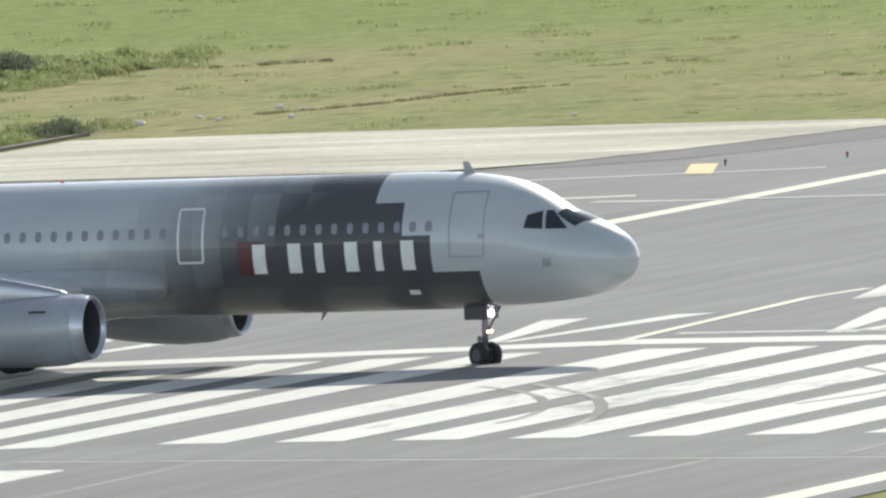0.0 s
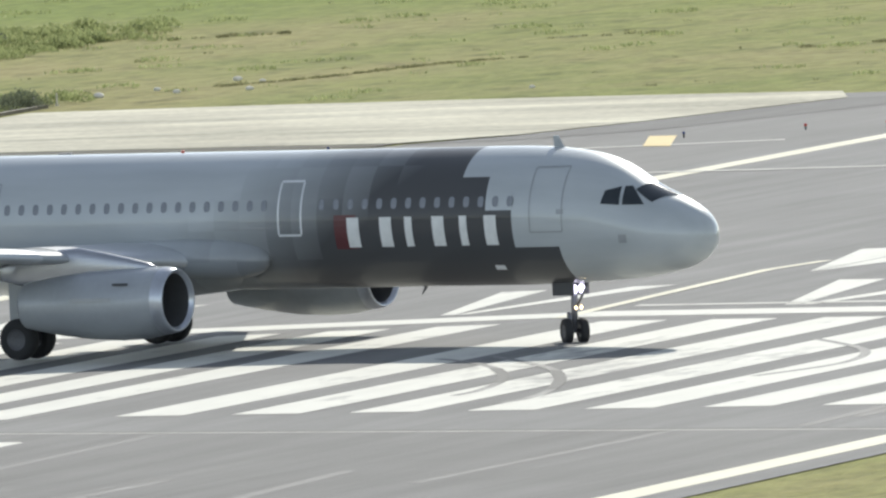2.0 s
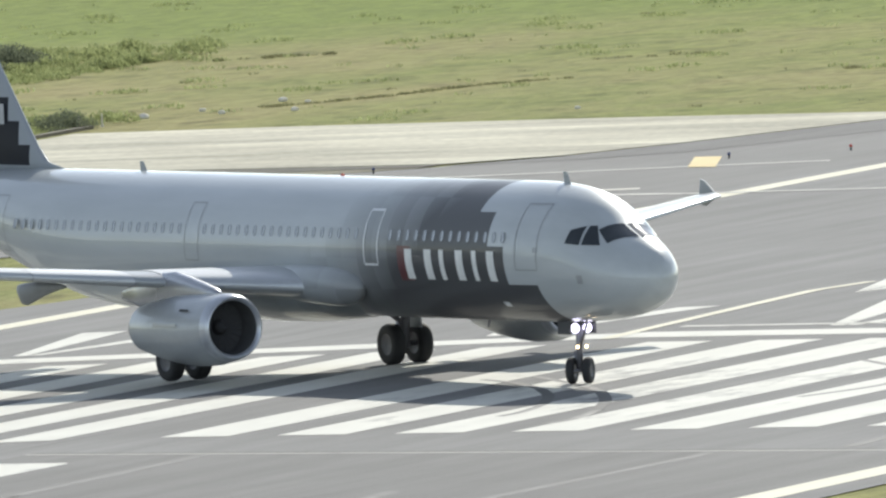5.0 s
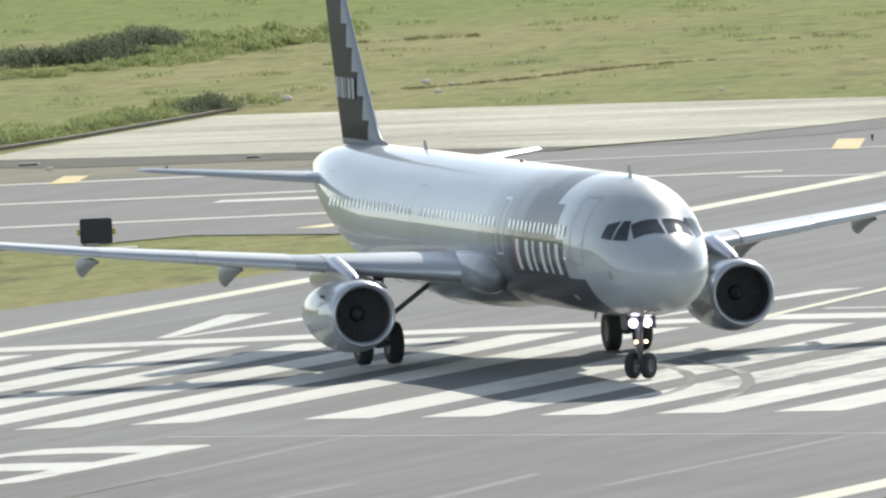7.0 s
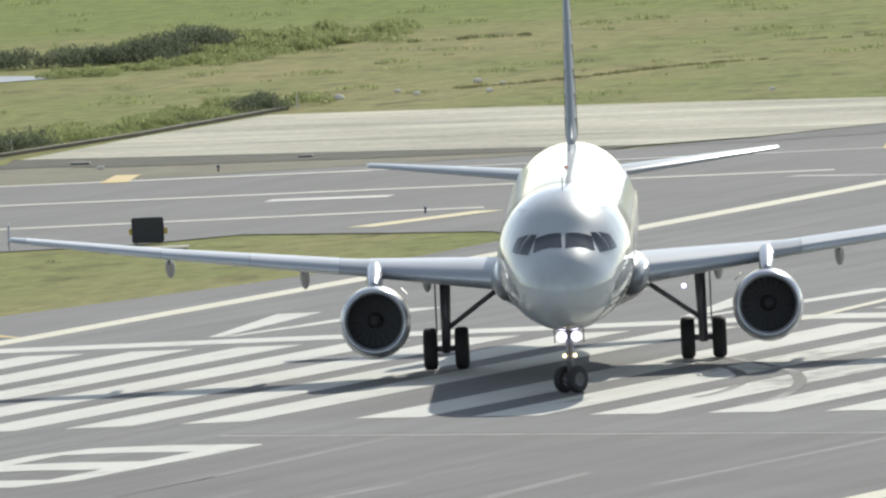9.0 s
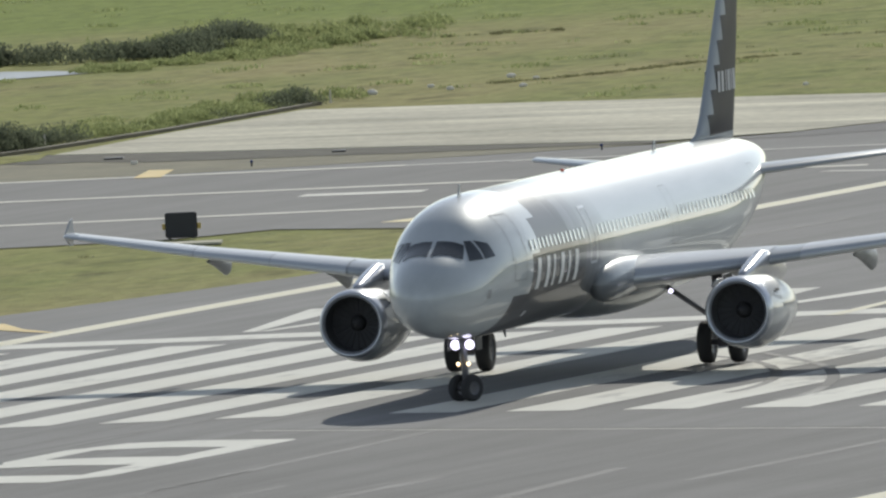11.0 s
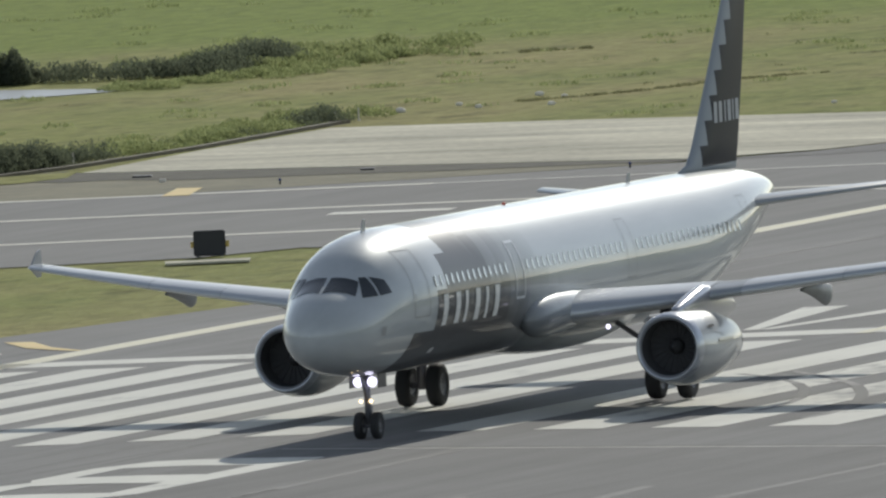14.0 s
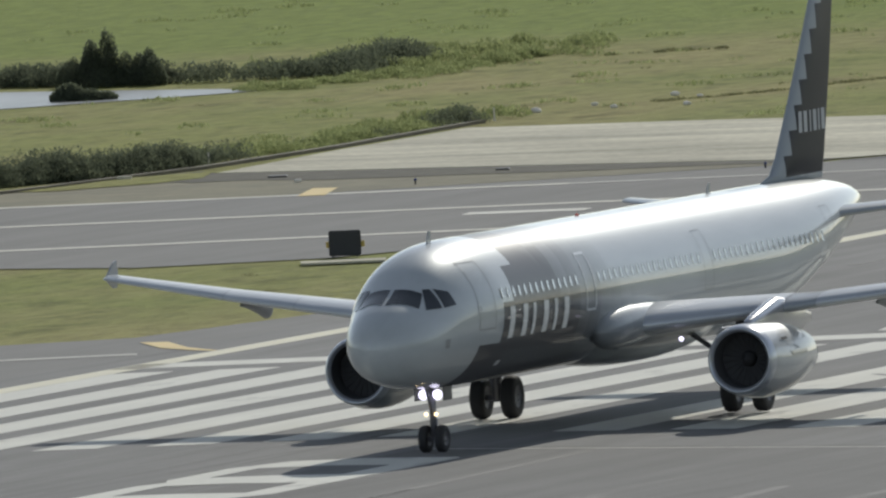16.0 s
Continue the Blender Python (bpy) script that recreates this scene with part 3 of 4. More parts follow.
# cabin windows: one small rounded pane, repeated
def window_mesh():
    bm = bmesh.new()
    ring = []
    for i in range(14):
        a = 2 * math.pi * i / 14
        s, z = 0.105 * math.copysign(abs(math.cos(a))**0.7, math.cos(a)), 0.160 * math.copysign(abs(math.sin(a))**0.7, math.sin(a))
        p = skin_side(12.0, 4.37 + z, 1, 0.010)
        ring.append(bm.verts.new((-s, p.y, p.z)))
    bm.faces.new(ring)
    me = bpy.data.meshes.new("cabin_window")
    bm.to_mesh(me)
    bm.free()
    me.materials.append(M_PANE)
    return me


pane = window_mesh()
DOORS = [(4.25, 5.30, 3.42, 5.35, "dark"), (13.28, 14.08, 3.44, 5.10, "light"), (24.1, 24.9, 3.42, 5.15, "dark"), (36.4, 37.2, 3.5, 5.2, "dark")]
s = 5.95
while s < 35.8:
    if not any(a - 0.25 < s < b + 0.25 for a, b, *_ in DOORS):
        for side in (1, -1):
            ob = new("cabin_window", pane)
            ob.parent = fuselage
            ob.matrix_basis = pose(-s, 0, 0)
            if side == -1:
                ob.matrix_basis = Matrix.Translation((-s, 0, 0)) @ Matrix.Diagonal((1, -1, 1, 1))
    s += 0.508
for a, b, z0, z1, tone in DOORS:
    for side in (1, -1):
        bm = bmesh.new()
        w = 0.07 if tone == "light" else 0.034
        for cs in ([(a, z0), (b, z0), (b, z0 + w), (a, z0 + w)], [(a, z1 - w), (b, z1 - w), (b, z1), (a, z1)],
                   [(a - w / 2, z0 + w), (a + w / 2, z0 + w), (a + w / 2, z1 - w), (a - w / 2, z1 - w)],
                   [(b - w / 2, z0 + w), (b + w / 2, z0 + w), (b + w / 2, z1 - w), (b - w / 2, z1 - w)]):
            patch(bm, cs, lambda s, z: skin_side(s, z, side, 0.012), 8)
        bmesh.ops.recalc_face_normals(bm, faces=bm.faces)
        part("cabin_door", bm, M_FRAMELIGHT if tone == "light" else M_FRAMEDARK, fuselage, "door outline")

# name on the side: plain bars in its place
BARS = [(11.85, 11.06), (10.70, 9.92), (9.64, 9.38), (8.92, 8.02), (7.72, 7.46), (7.07, 6.22)]
for side in (-1, 1):
    if side < 0:
        bm = bmesh.new()
        patch(bm, [(11.35, 3.03), (12.12, 3.03), (12.12, 4.05), (11.35, 4.05)], lambda s, z: skin_side(s, z, side, 0.006))
        part("red_block", bm, M_RED, fuselage, "dark red painted square")
    for a, b in BARS:
        bm = bmesh.new()
        mid, half = (a + b) / 2 if side < 0 else 18.07 - (a + b) / 2, min(0.21, abs(a - b) / 2)
        patch(bm, [(mid - half, 3.08), (mid + half, 3.08), (mid + half, 3.97), (mid - half, 3.97)], lambda s, z: skin_side(s, z, side, 0.012))
        part("white_bar", bm, M_WHITEPAINT, fuselage, "plain white bar")

# wings, with slats' line, flap fairings and tip fences
for side in (-1, 1):
    wing = part("wing", wing_loft([(16.3, side * 0.6, 2.62, 8.0, 0.135), (16.9, side * 1.9, 2.72, 7.2, 0.135), (19.15, side * 6.4, 3.12, 4.15, 0.12),
                                   (22.2, side * 12.0, 3.68, 2.75, 0.11), (24.6, side * 16.52, 4.22, 1.65, 0.10), (24.8, side * 16.64, 4.23, 1.3, 0.06)]),
                M_WINGGREY, airliner, "light grey wing", True)
    def nose_strip(secs):
        rings = []
        for s, y, z, chord, th in secs:
            n = len(airfoil(chord, th))
            outline = airfoil(chord, th)
            keep = [outline[i] for i in (*range(n - 3, n), *range(0, 6))]
            rings.append([(-s - a + 0.02, y, z + b * 1.02 + (0.008 if b > 0 else -0.008)) for a, b in keep])
        return loft(rings, closed=False, caps=False)

    for secs in ([(16.98, side * 2.05, 2.733, 7.1, 0.135), (18.9, side * 5.9, 3.075, 4.5, 0.122)],
                 [(19.35, side * 6.8, 3.16, 4.05, 0.119), (20.79, side * 9.43, 3.423, 3.405, 0.1145)], [(20.8, side * 9.45, 3.425, 3.40, 0.114), (22.245, side * 12.08, 3.688, 2.735, 0.11)],
                 [(22.25, side * 12.1, 3.69, 2.73, 0.11), (24.4, side * 16.1, 4.17, 1.76, 0.101)]):
        part("slat", nose_strip(secs), M_SLAT, wing, "bare metal slat", True)
    bm = bmesh.new()
    prof = [(-25.0, 4.22), (-25.72, 4.66), (-25.98, 4.72), (-26.1, 4.25), (-25.95, 3.92), (-25.7, 3.92)]
    f = bm.faces.new([bm.verts.new((x, side * 16.62, z)) for x, z in prof])
    out = bmesh.ops.extrude_face_region(bm, geom=[f])
    for v in out["geom"]:
        if isinstance(v, bmesh.types.BMVert):
            v.co.y += side * 0.05
    bmesh.ops.recalc_face_normals(bm, faces=bm.faces)
    part("tip_fence", bm, M_WINGGREY, wing, "small grey wingtip fence")
    for y, z, s0, ln, deep in ((4.3, 2.80, 20.6, 3.6, 0.30), (7.9, 3.10, 21.6, 2.9, 0.34), (11.9, 3.48, 23.2, 2.7, 0.30)):
        rr = []
        for i in range(13):
            f = i / 12
            e = min(1.0, 0.12 + 1.1 * f) * (1.0 if f < 0.9 else max(0.45, 1 - 5.5 * (f - 0.9)))
            rr.append(ring_x(s0 + ln * f, side * y, z - 0.05 - deep * 0.9 * e * f, 0.14 * min(1, e * 1.4), deep * e, 14))
        part("flap_fairing", loft(rr), M_FAIRING, wing, "", True)

    # engine: cowl, lip, intake, fan, spinner, exhaust, pylon
    cy, cz, s0 = side * 5.75, 1.81, 15.3
    outer = [(0.0, 0.90), (0.12, 0.965), (0.4, 1.01), (1.0, 1.04), (2.0, 1.03), (3.0, 0.98), (4.0, 0.87), (4.9, 0.72), (5.3, 0.64)]
    engine = part("engine", loft([ring_x(s0 + a, cy, cz - 0.10 * min(1, max(0, a - 0.4)), r, r + 0.05 * min(1, max(0, a - 0.4))) for a, r in outer[2:]], caps=False), M_NACELLE, airliner, "silver-grey engine cowl", True)
    part("intake_lip", loft([ring_x(s0 + a, cy, cz, r) for a, r in ((0.4, 1.01), (0.25, 0.995), (0.12, 0.965), (0.03, 0.93), (0.0, 0.90), (0.03, 0.86), (0.15, 0.80))], caps=False),
         M_CHROME, engine, "polished metal intake lip", True)
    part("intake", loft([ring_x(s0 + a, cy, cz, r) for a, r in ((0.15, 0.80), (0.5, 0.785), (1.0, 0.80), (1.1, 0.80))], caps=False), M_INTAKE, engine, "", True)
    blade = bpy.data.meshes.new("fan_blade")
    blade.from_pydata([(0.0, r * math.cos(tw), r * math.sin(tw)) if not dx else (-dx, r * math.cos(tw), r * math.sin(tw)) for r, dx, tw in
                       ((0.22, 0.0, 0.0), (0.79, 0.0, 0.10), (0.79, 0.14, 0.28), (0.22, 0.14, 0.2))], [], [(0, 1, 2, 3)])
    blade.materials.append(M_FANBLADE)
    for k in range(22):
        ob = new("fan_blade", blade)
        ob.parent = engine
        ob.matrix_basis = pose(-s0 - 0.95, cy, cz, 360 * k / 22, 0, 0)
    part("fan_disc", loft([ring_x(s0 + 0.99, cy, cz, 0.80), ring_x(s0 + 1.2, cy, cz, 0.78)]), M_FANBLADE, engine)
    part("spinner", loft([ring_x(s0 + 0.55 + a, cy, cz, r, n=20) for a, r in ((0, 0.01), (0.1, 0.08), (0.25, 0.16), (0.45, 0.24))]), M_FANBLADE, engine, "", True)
    part("exhaust", loft([ring_x(s0 + a, cy, cz - 0.10, r, n=28) for a, r in ((5.3, 0.65), (5.1, 0.60), (4.6, 0.55))]), M_INTAKE, engine, "", True)
    rr = []
    for a, w, z0, z1 in ((15.95, 0.05, 2.60, 2.80), (16.35, 0.15, 2.55, 2.95), (17.0, 0.21, 2.5, 3.10), (17.8, 0.23, 2.4, 3.26), (18.7, 0.24, 2.3, 3.42),
                         (19.6, 0.22, 2.25, 3.36), (20.8, 0.17, 2.3, 3.1), (22.0, 0.05, 2.55, 2.8)):
        h, m = (z1 - z0) / 2, (z0 + z1) / 2
        rr.append([(-a, cy + w * math.copysign(abs(math.cos(q))**0.8, math.cos(q)), m + h * math.copysign(abs(math.sin(q))**0.6, math.sin(q)))
                   for q in [2 * math.pi * k / 20 for k in range(20)]])
    part("pylon", loft(rr), M_PYLON, engine, "dull grey engine pylon", True)
    # cowl strake
    bm = bmesh.new()
    add_box(bm, (-s0 - 1.35, cy - side * 0.86, cz + 0.80), (0.9, 0.03, 0.26), Euler((side * -0.75, 0, 0)).to_matrix())
    part("strake", bm, M_NACELLE, engine)

    # grey writing bars and a vent on the cowl
    for outward in (-1, 1):
        for (a0, a1), (b0, b1), mat in (((1.75, 3.2), (0.02, 0.15), M_FRAMEDARK), ((1.2, 1.75), (0.50, 0.57), M_INTAKE)):
            bm = bmesh.new()
            patch(bm, [(a0, b0), (a1, b0), (a1, b1), (a0, b1)],
                  lambda a, b: Vector((-s0 - a, cy + outward * (math.sqrt(max(0.01, 1.045**2 - b * b)) - 0.012 * max(0, a - 1.5)), cz + b)), 6)
            part("cowl_bar", bm, mat, engine, "dull grey bar on the cowl")
    # tailplane
    part("tailplane", wing_loft([(37.4, side * 0.3, 4.72, 4.2, 0.10), (38.0, side * 1.0, 4.80, 3.75, 0.10), (41.35, side * 6.15, 5.28, 1.5, 0.09), (41.6, side * 6.25, 5.28, 1.1, 0.05)]),
         M_WINGGREY, airliner, "light grey tailplane", True)

# fin
rings = []
for s0, z, chord, th in ((35.0, 5.80, 6.6, 0.03), (36.6, 6.10, 5.05, 0.085), (37.25, 6.6, 4.62, 0.092), (39.36, 9.0, 3.32, 0.092), (41.4, 11.5, 2.0, 0.09), (41.65, 11.68, 1.7, 0.06)):
    n = airfoil(chord, th)
    rings.append([(-s0 - a, b - 0.02 * chord * math.sin(math.pi * min(1, a / chord)), z) for a, b in n])
fin = part("fin", loft(rings), M_FIN, airliner, "dark tail fin with silver stepped squares", True)
for side in (-1, 1):
    for k in range(6):
        bm = bmesh.new()
        a = 39.1 + 0.50 * k
        half = 0.16 if k not in (2, 4) else 0.07
        y = side * (0.20, 0.20, 0.19, 0.165, 0.13, 0.095)[k]
        vs = [bm.verts.new((-x, y, z)) for x, z in ((a - half, 7.24), (a + half, 7.24), (a + half, 7.86), (a - half, 7.86))]
        bm.faces.new(vs)
        part("white_bar", bm, M_FADEDWHITE, fin, "plain white bar")

# aerials and beacon on the roof and belly
for s, z, h in ((5.1, 5.84, 0.36), (30.5, 5.92, 0.28)):
    bm = bmesh.new()
    f = bm.faces.new([bm.verts.new((-s - a, -0.015, z + b)) for a, b in ((0, -0.05), (0.38, -0.05), (0.42, h), (0.24, h))])
    out = bmesh.ops.extrude_face_region(bm, geom=[f])
    for v in out["geom"]:
        if isinstance(v, bmesh.types.BMVert):
            v.co.y += 0.03
    bmesh.ops.recalc_face_normals(bm, faces=bm.faces)
    part("blade_aerial", bm, M_WINGGREY, airliner, "small blade aerial")
bm = bmesh.new()
bmesh.ops.create_uvsphere(bm, u_segments=14, v_segments=8, radius=0.06, matrix=Matrix.Translation((-18.6, 0, 5.93)))
part("beacon", bm, M_BEACON, airliner, "red anti-collision beacon", True)
bm = bmesh.new()
add_rod(bm, (-10.2, 0, 1.80), (-10.35, 0, 1.55), 0.06, 0.02, 8)
part("belly_aerial", bm, M_GEAR, airliner)

bm = loft([ring_x(44.40, 0, 5.02, 0.17, n=20), ring_x(44.47, 0, 5.02, 0.12, n=20)])
part("tail_exhaust", bm, M_INTAKE, airliner, "dark tail exhaust")
for side in (-1, 1):
    for (a0, a1), (b0, b1), mat in (((2.25, 2.5), (3.05, 3.3), M_FRAMEDARK), ((6.5, 6.85), (2.32, 2.46), M_FRAMELIGHT), ((4.2, 4.42), (3.95, 4.1), M_FRAMEDARK)):
        bm = bmesh.new()
        patch(bm, [(a0, b0), (a1, b0), (a1, b1), (a0, b1)], lambda s, z: skin_side(s, z, side, 0.010), 3)
        part("sensor_plate", bm, mat, fuselage, "small service plate")
# nose gear
bm = bmesh.new()
add_rod(bm, (-5.07, 0, 0.42), (-5.02, 0, 1.9), 0.085, 0.11)
add_rod(bm, (-5.0, 0, 1.05), (-4.45, 0, 1.95), 0.04)
add_rod(bm, (-5.07, -0.34, 0.38), (-5.07, 0.34, 0.38), 0.06)
add_box(bm, (-5.2, 0, 0.75), (0.16, 0.14, 0.4))
add_box(bm, (-4.98, 0, 1.62), (0.10, 0.62, 0.10))
nose_gear = part("nose_gear", bm, M_GEAR, airliner, "grey nose gear strut", True)
for y in (-0.42, 0.42):
    bm = bmesh.new()
    add_box(bm, (-5.15, y, 1.66), (0.75, 0.03, 0.40))
    part("gear_door", bm, M_LIVERY, nose_gear)
for y, z, r in ((-0.21, 1.63, 0.145), (0.21, 1.63, 0.145), (-0.15, 1.08, 0.055), (0.15, 1.08, 0.055)):
    bm = bmesh.new()
    bmesh.ops.create_uvsphere(bm, u_segments=14, v_segments=8, radius=r, matrix=Matrix.Translation((-4.90, y, z)) @ Matrix.Diagonal((0.5, 1, 1, 1)))
    part("landing_light", bm, M_LAMP if z > 1.3 else M_LAMP_WARM, nose_gear, "lit white landing light", True)
for side in (-1, 1):
    bm = bmesh.new()
    bmesh.ops.create_uvsphere(bm, u_segments=14, v_segments=8, radius=0.07, matrix=Matrix.Translation((-17.6, side * 3.3, 2.36)))
    if side > 0:
        part("wing_light", bm, M_LAMP, airliner, "lit wing-root light", True)
    else:
        bm.free()
    bm = bmesh.new()
    add_rod(bm, (-21.97, side * 3.795, 0.5), (-21.75, side * 3.75, 2.75), 0.13, 0.17)
    add_rod(bm, (-21.9, side * 3.75, 1.2), (-21.8, side * 2.0, 2.45), 0.075)
    add_rod(bm, (-21.97, side * 3.25, 0.62), (-21.97, side * 4.34, 0.62), 0.09)
    add_box(bm, (-22.25, side * 3.795, 1.0), (0.22, 0.16, 0.55))
    main_gear = part("main_gear", bm, M_GEAR, airliner, "grey main gear leg", True)
    bm = bmesh.new()
    add_box(bm, (-21.9, side * 4.05, 1.85), (1.0, 0.05, 1.5))
    part("gear_door", bm, M_WINGGREY, main_gear)


def wheel(radius, width):
    """A wheel with its axle along y, centred on its own origin."""
    hub = new("wheel")
    n = 28
    prof = [(radius * 0.52, -width * 0.46), (radius * 0.80, -width * 0.5), (radius * 0.94, -width * 0.42), (radius, -width * 0.22), (radius, width * 0.22),
            (radius * 0.94, width * 0.42), (radius * 0.80, width * 0.5), (radius * 0.52, width * 0.46)]
    tyre = loft([[(r * math.cos(2 * math.pi * i / n), y, r * math.sin(2 * math.pi * i / n)) for i in range(n)] for r, y in prof], caps=False)
    part("tyre", tyre, M_TYRE, hub, "black tyre", True)
    rim = loft([[(r * math.cos(2 * math.pi * i / n), y, r * math.sin(2 * math.pi * i / n)) for i in range(n)] for r, y in
                ((0.05, -width * 0.30), (radius * 0.40, -width * 0.36), (radius * 0.53, -width * 0.44), (radius * 0.53, width * 0.44), (radius * 0.40, width * 0.36), (0.05, width * 0.30))])
    for k in range(6):
        a = 2 * math.pi * k / 6
        add_rod(rim, (radius * 0.27 * math.cos(a), -width * 0.37, radius * 0.27 * math.sin(a)), (radius * 0.27 * math.cos(a), width * 0.37, radius * 0.27 * math.sin(a)), 0.03, seg=6)
    part("rim", rim, M_RIM, hub, "dull metal rim")
    hub.parent = airliner
    return hub


NOSE_R, MAIN_R = 0.385, 0.625
nose_wheels = [(wheel(NOSE_R, 0.24), y) for y in (-0.25, 0.25)]
main_wheels = [(wheel(MAIN_R, 0.42), y) for y in (-4.26, -3.33, 3.33, 4.26)]

# ================= vegetation, stones, small airfield fittings =================
rng = random.Random(7)


def leaf_mass(name, spots, material, label, category, count, size, lean=0.3, kind=""):
    """Many small blades and leaves around spots of (x, y, z, radius, height)."""
    verts, faces = [], []
    total = sum(r * r * h for *_, r, h in spots)
    for x, y, z, r, h in spots:
        for _ in range(max(6, int(count * r * r * h / total))):
            a, d = rng.random() * 6.283, r * math.sqrt(rng.random())
            top = h * (1 - (d / r) ** 2 * 0.75)
            pz = z + top * rng.random() ** 0.6
            c = Vector((x + d * math.cos(a), y + d * math.sin(a), pz))
            u = Vector((rng.gauss(0, 1), rng.gauss(0, 1), rng.gauss(0, lean))).normalized() * size * rng.uniform(0.4, 1.1)
            w = Vector((rng.gauss(0, 0.5), rng.gauss(0, 0.5), 1.0)).normalized() * size * rng.uniform(0.6, 1.6)
            k = len(verts)
            verts += [c - u * 0.5, c + u * 0.5, c + w + u * 0.12, c + w - u * 0.12]
            faces.append((k, k + 1, k + 2, k + 3))
    me = bpy.data.meshes.new(name)
    me.from_pydata(verts, [], faces)
    me.materials.append(material)
    return tagged(new(name, me), label, category, kind=kind)


def along(points, step, spread, r, h):
    """Spots strewn along a broken line."""
    spots = []
    for (x0, y0), (x1, y1) in zip(points, points[1:]):
        ln = math.hypot(x1 - x0, y1 - y0)
        for i in range(max(1, int(ln / step))):
            f = rng.random()
            spots.append((x0 + (x1 - x0) * f + rng.uniform(-spread, spread), y0 + (y1 - y0) * f + rng.uniform(-spread, spread), GROUND_Z,
                          rng.uniform(*r), rng.uniform(*h)))
    return spots


leaf_mass("hedge", along([(-100, 164), (-88, 171), (-83.6, 178)], 0.14, 1.1, (0.5, 1.3), (0.6, 1.6)) + along([(-83.6, 178), (-80.9, 188)], 0.10, 0.6, (0.5, 1.0), (0.6, 1.4))
          + along([(-80.8, 186), (-79.4, 196)], 0.10, 0.4, (0.45, 0.9), (0.5, 1.2)) + along([(-79.4, 196), (-79.5, 202)], 0.3, 0.5, (0.4, 0.8), (0.3, 0.85)) + along([(-79.6, 200), (-79.8, 222)], 1.6, 0.6, (0.4, 0.8), (0.1, 0.4))
          + [(-80.0 + rng.gauss(0, 0.5), 227.5 + rng.gauss(0, 1.2), GROUND_Z, rng.uniform(0.5, 1.0), rng.uniform(0.4, 0.8)) for _ in range(8)],
          M_HEDGE, "dark green scrub along the concrete edge", "bushes", 190000, 0.075, kind="stuff")
leaf_mass("reeds", along([(-104, 172), (-92, 184), (-86, 196), (-83, 210), (-82, 231)], 0.9, 1.8, (0.4, 1.1), (0.04, 0.28))
          + along([(-80.2, 202), (-79.8, 208), (-79.9, 218), (-80.6, 231)], 0.35, 0.7, (0.4, 1.0), (0.12, 0.5)),
          M_REED, "pale green reeds behind the scrub", "reeds", 30000, 0.075, kind="stuff")
leaf_mass("distant_scrub", along([(-200, 432), (-175, 424), (-160, 417.5), (-155.8, 415)], 0.5, 1.5, (0.8, 1.8), (0.2, 0.7)) + along([(-151.4, 417), (-148.6, 417)], 0.5, 1.0, (0.6, 1.2), (0.15, 0.4))
          + along([(-146, 416), (-120, 404)], 1.5, 1.0, (0.6, 1.2), (0.04, 0.14)),
          M_HEDGE, "dark scrub at the far side of the field", "bushes", 9000, 0.17, kind="stuff")
leaf_mass("far_bushes", along([(-160, 268), (-130, 275), (-116, 279.5), (-107, 277.5), (-103.5, 281), (-104.2, 288), (-104.5, 294)], 0.42, 1.0, (0.8, 1.7), (0.5, 1.1)),
          M_HEDGE, "dark bushes along the ditch", "bushes", 95000, 0.10, kind="stuff")
leaf_mass("bush", [(-111.3 + a + rng.gauss(0, 0.15), 276.4 + 0.3 * a + rng.gauss(0, 0.4), GROUND_Z, r, h * rng.uniform(0.85, 1.1)) for a, r, h in
                   ((0.0, 0.45, 2.45), (0.2, 0.35, 2.0), (-0.3, 0.5, 2.15), (-0.6, 0.5, 1.95), (-0.95, 0.55, 1.65), (-1.35, 0.5, 1.4), (-1.8, 0.55, 1.15), (0.5, 0.5, 1.45),
                    (0.95, 0.5, 1.3), (1.35, 0.45, 1.5), (1.65, 0.45, 1.45), (2.1, 0.55, 1.2), (-0.4, 0.9, 0.9), (0.6, 0.9, 0.8), (1.7, 0.8, 0.7))], M_HEDGE, "tall dark bush by the water", "bush", 36000, 0.08)
leaf_mass("low_bush", [(-108.0, 262.5, GROUND_Z, 0.8, 0.7), (-107.2, 262.5, GROUND_Z, 0.7, 0.45), (-106.6, 262.8, GROUND_Z, 0.5, 0.35)], M_HEDGE, "low dark bush on the water's edge", "bush", 7000, 0.09)
leaf_mass("far_reeds", along([(-101.5, 267.5), (-98.5, 277), (-99, 286), (-99.5, 296)], 0.5, 1.3, (0.3, 1.0), (0.10, 0.45)),
          M_REED, "pale reeds along the ditch", "reeds", 18000, 0.08, kind="stuff")
tufts = [(-104 + rng.gauss(0, 3.0), 298 + rng.gauss(0, 5), GROUND_Z, rng.uniform(0.4, 1.2), rng.uniform(0.15, 0.55)) for _ in range(70)]
tufts += [(rng.uniform(-150, -15), rng.uniform(226, 400), GROUND_Z, rng.uniform(0.3, 1.1), rng.uniform(0.04, 0.16)) for _ in range(420)]
tufts += [(-81 + rng.gauss(0, 1.2), rng.uniform(228, 236), GROUND_Z, rng.uniform(0.4, 0.9), rng.uniform(0.2, 0.6)) for _ in range(16)]
leaf_mass("grass_tufts", tufts, M_REED, "loose pale tufts in the airfield grass", "grass", 30000, 0.11, kind="stuff")
dark_line = along([(-76.8, 243.0), (-75.2, 246.6), (-74.2, 249.4), (-73.0, 258.0), (-70.5, 262.0)], 0.12, 0.25, (0.10, 0.35), (0.0, 0.05))
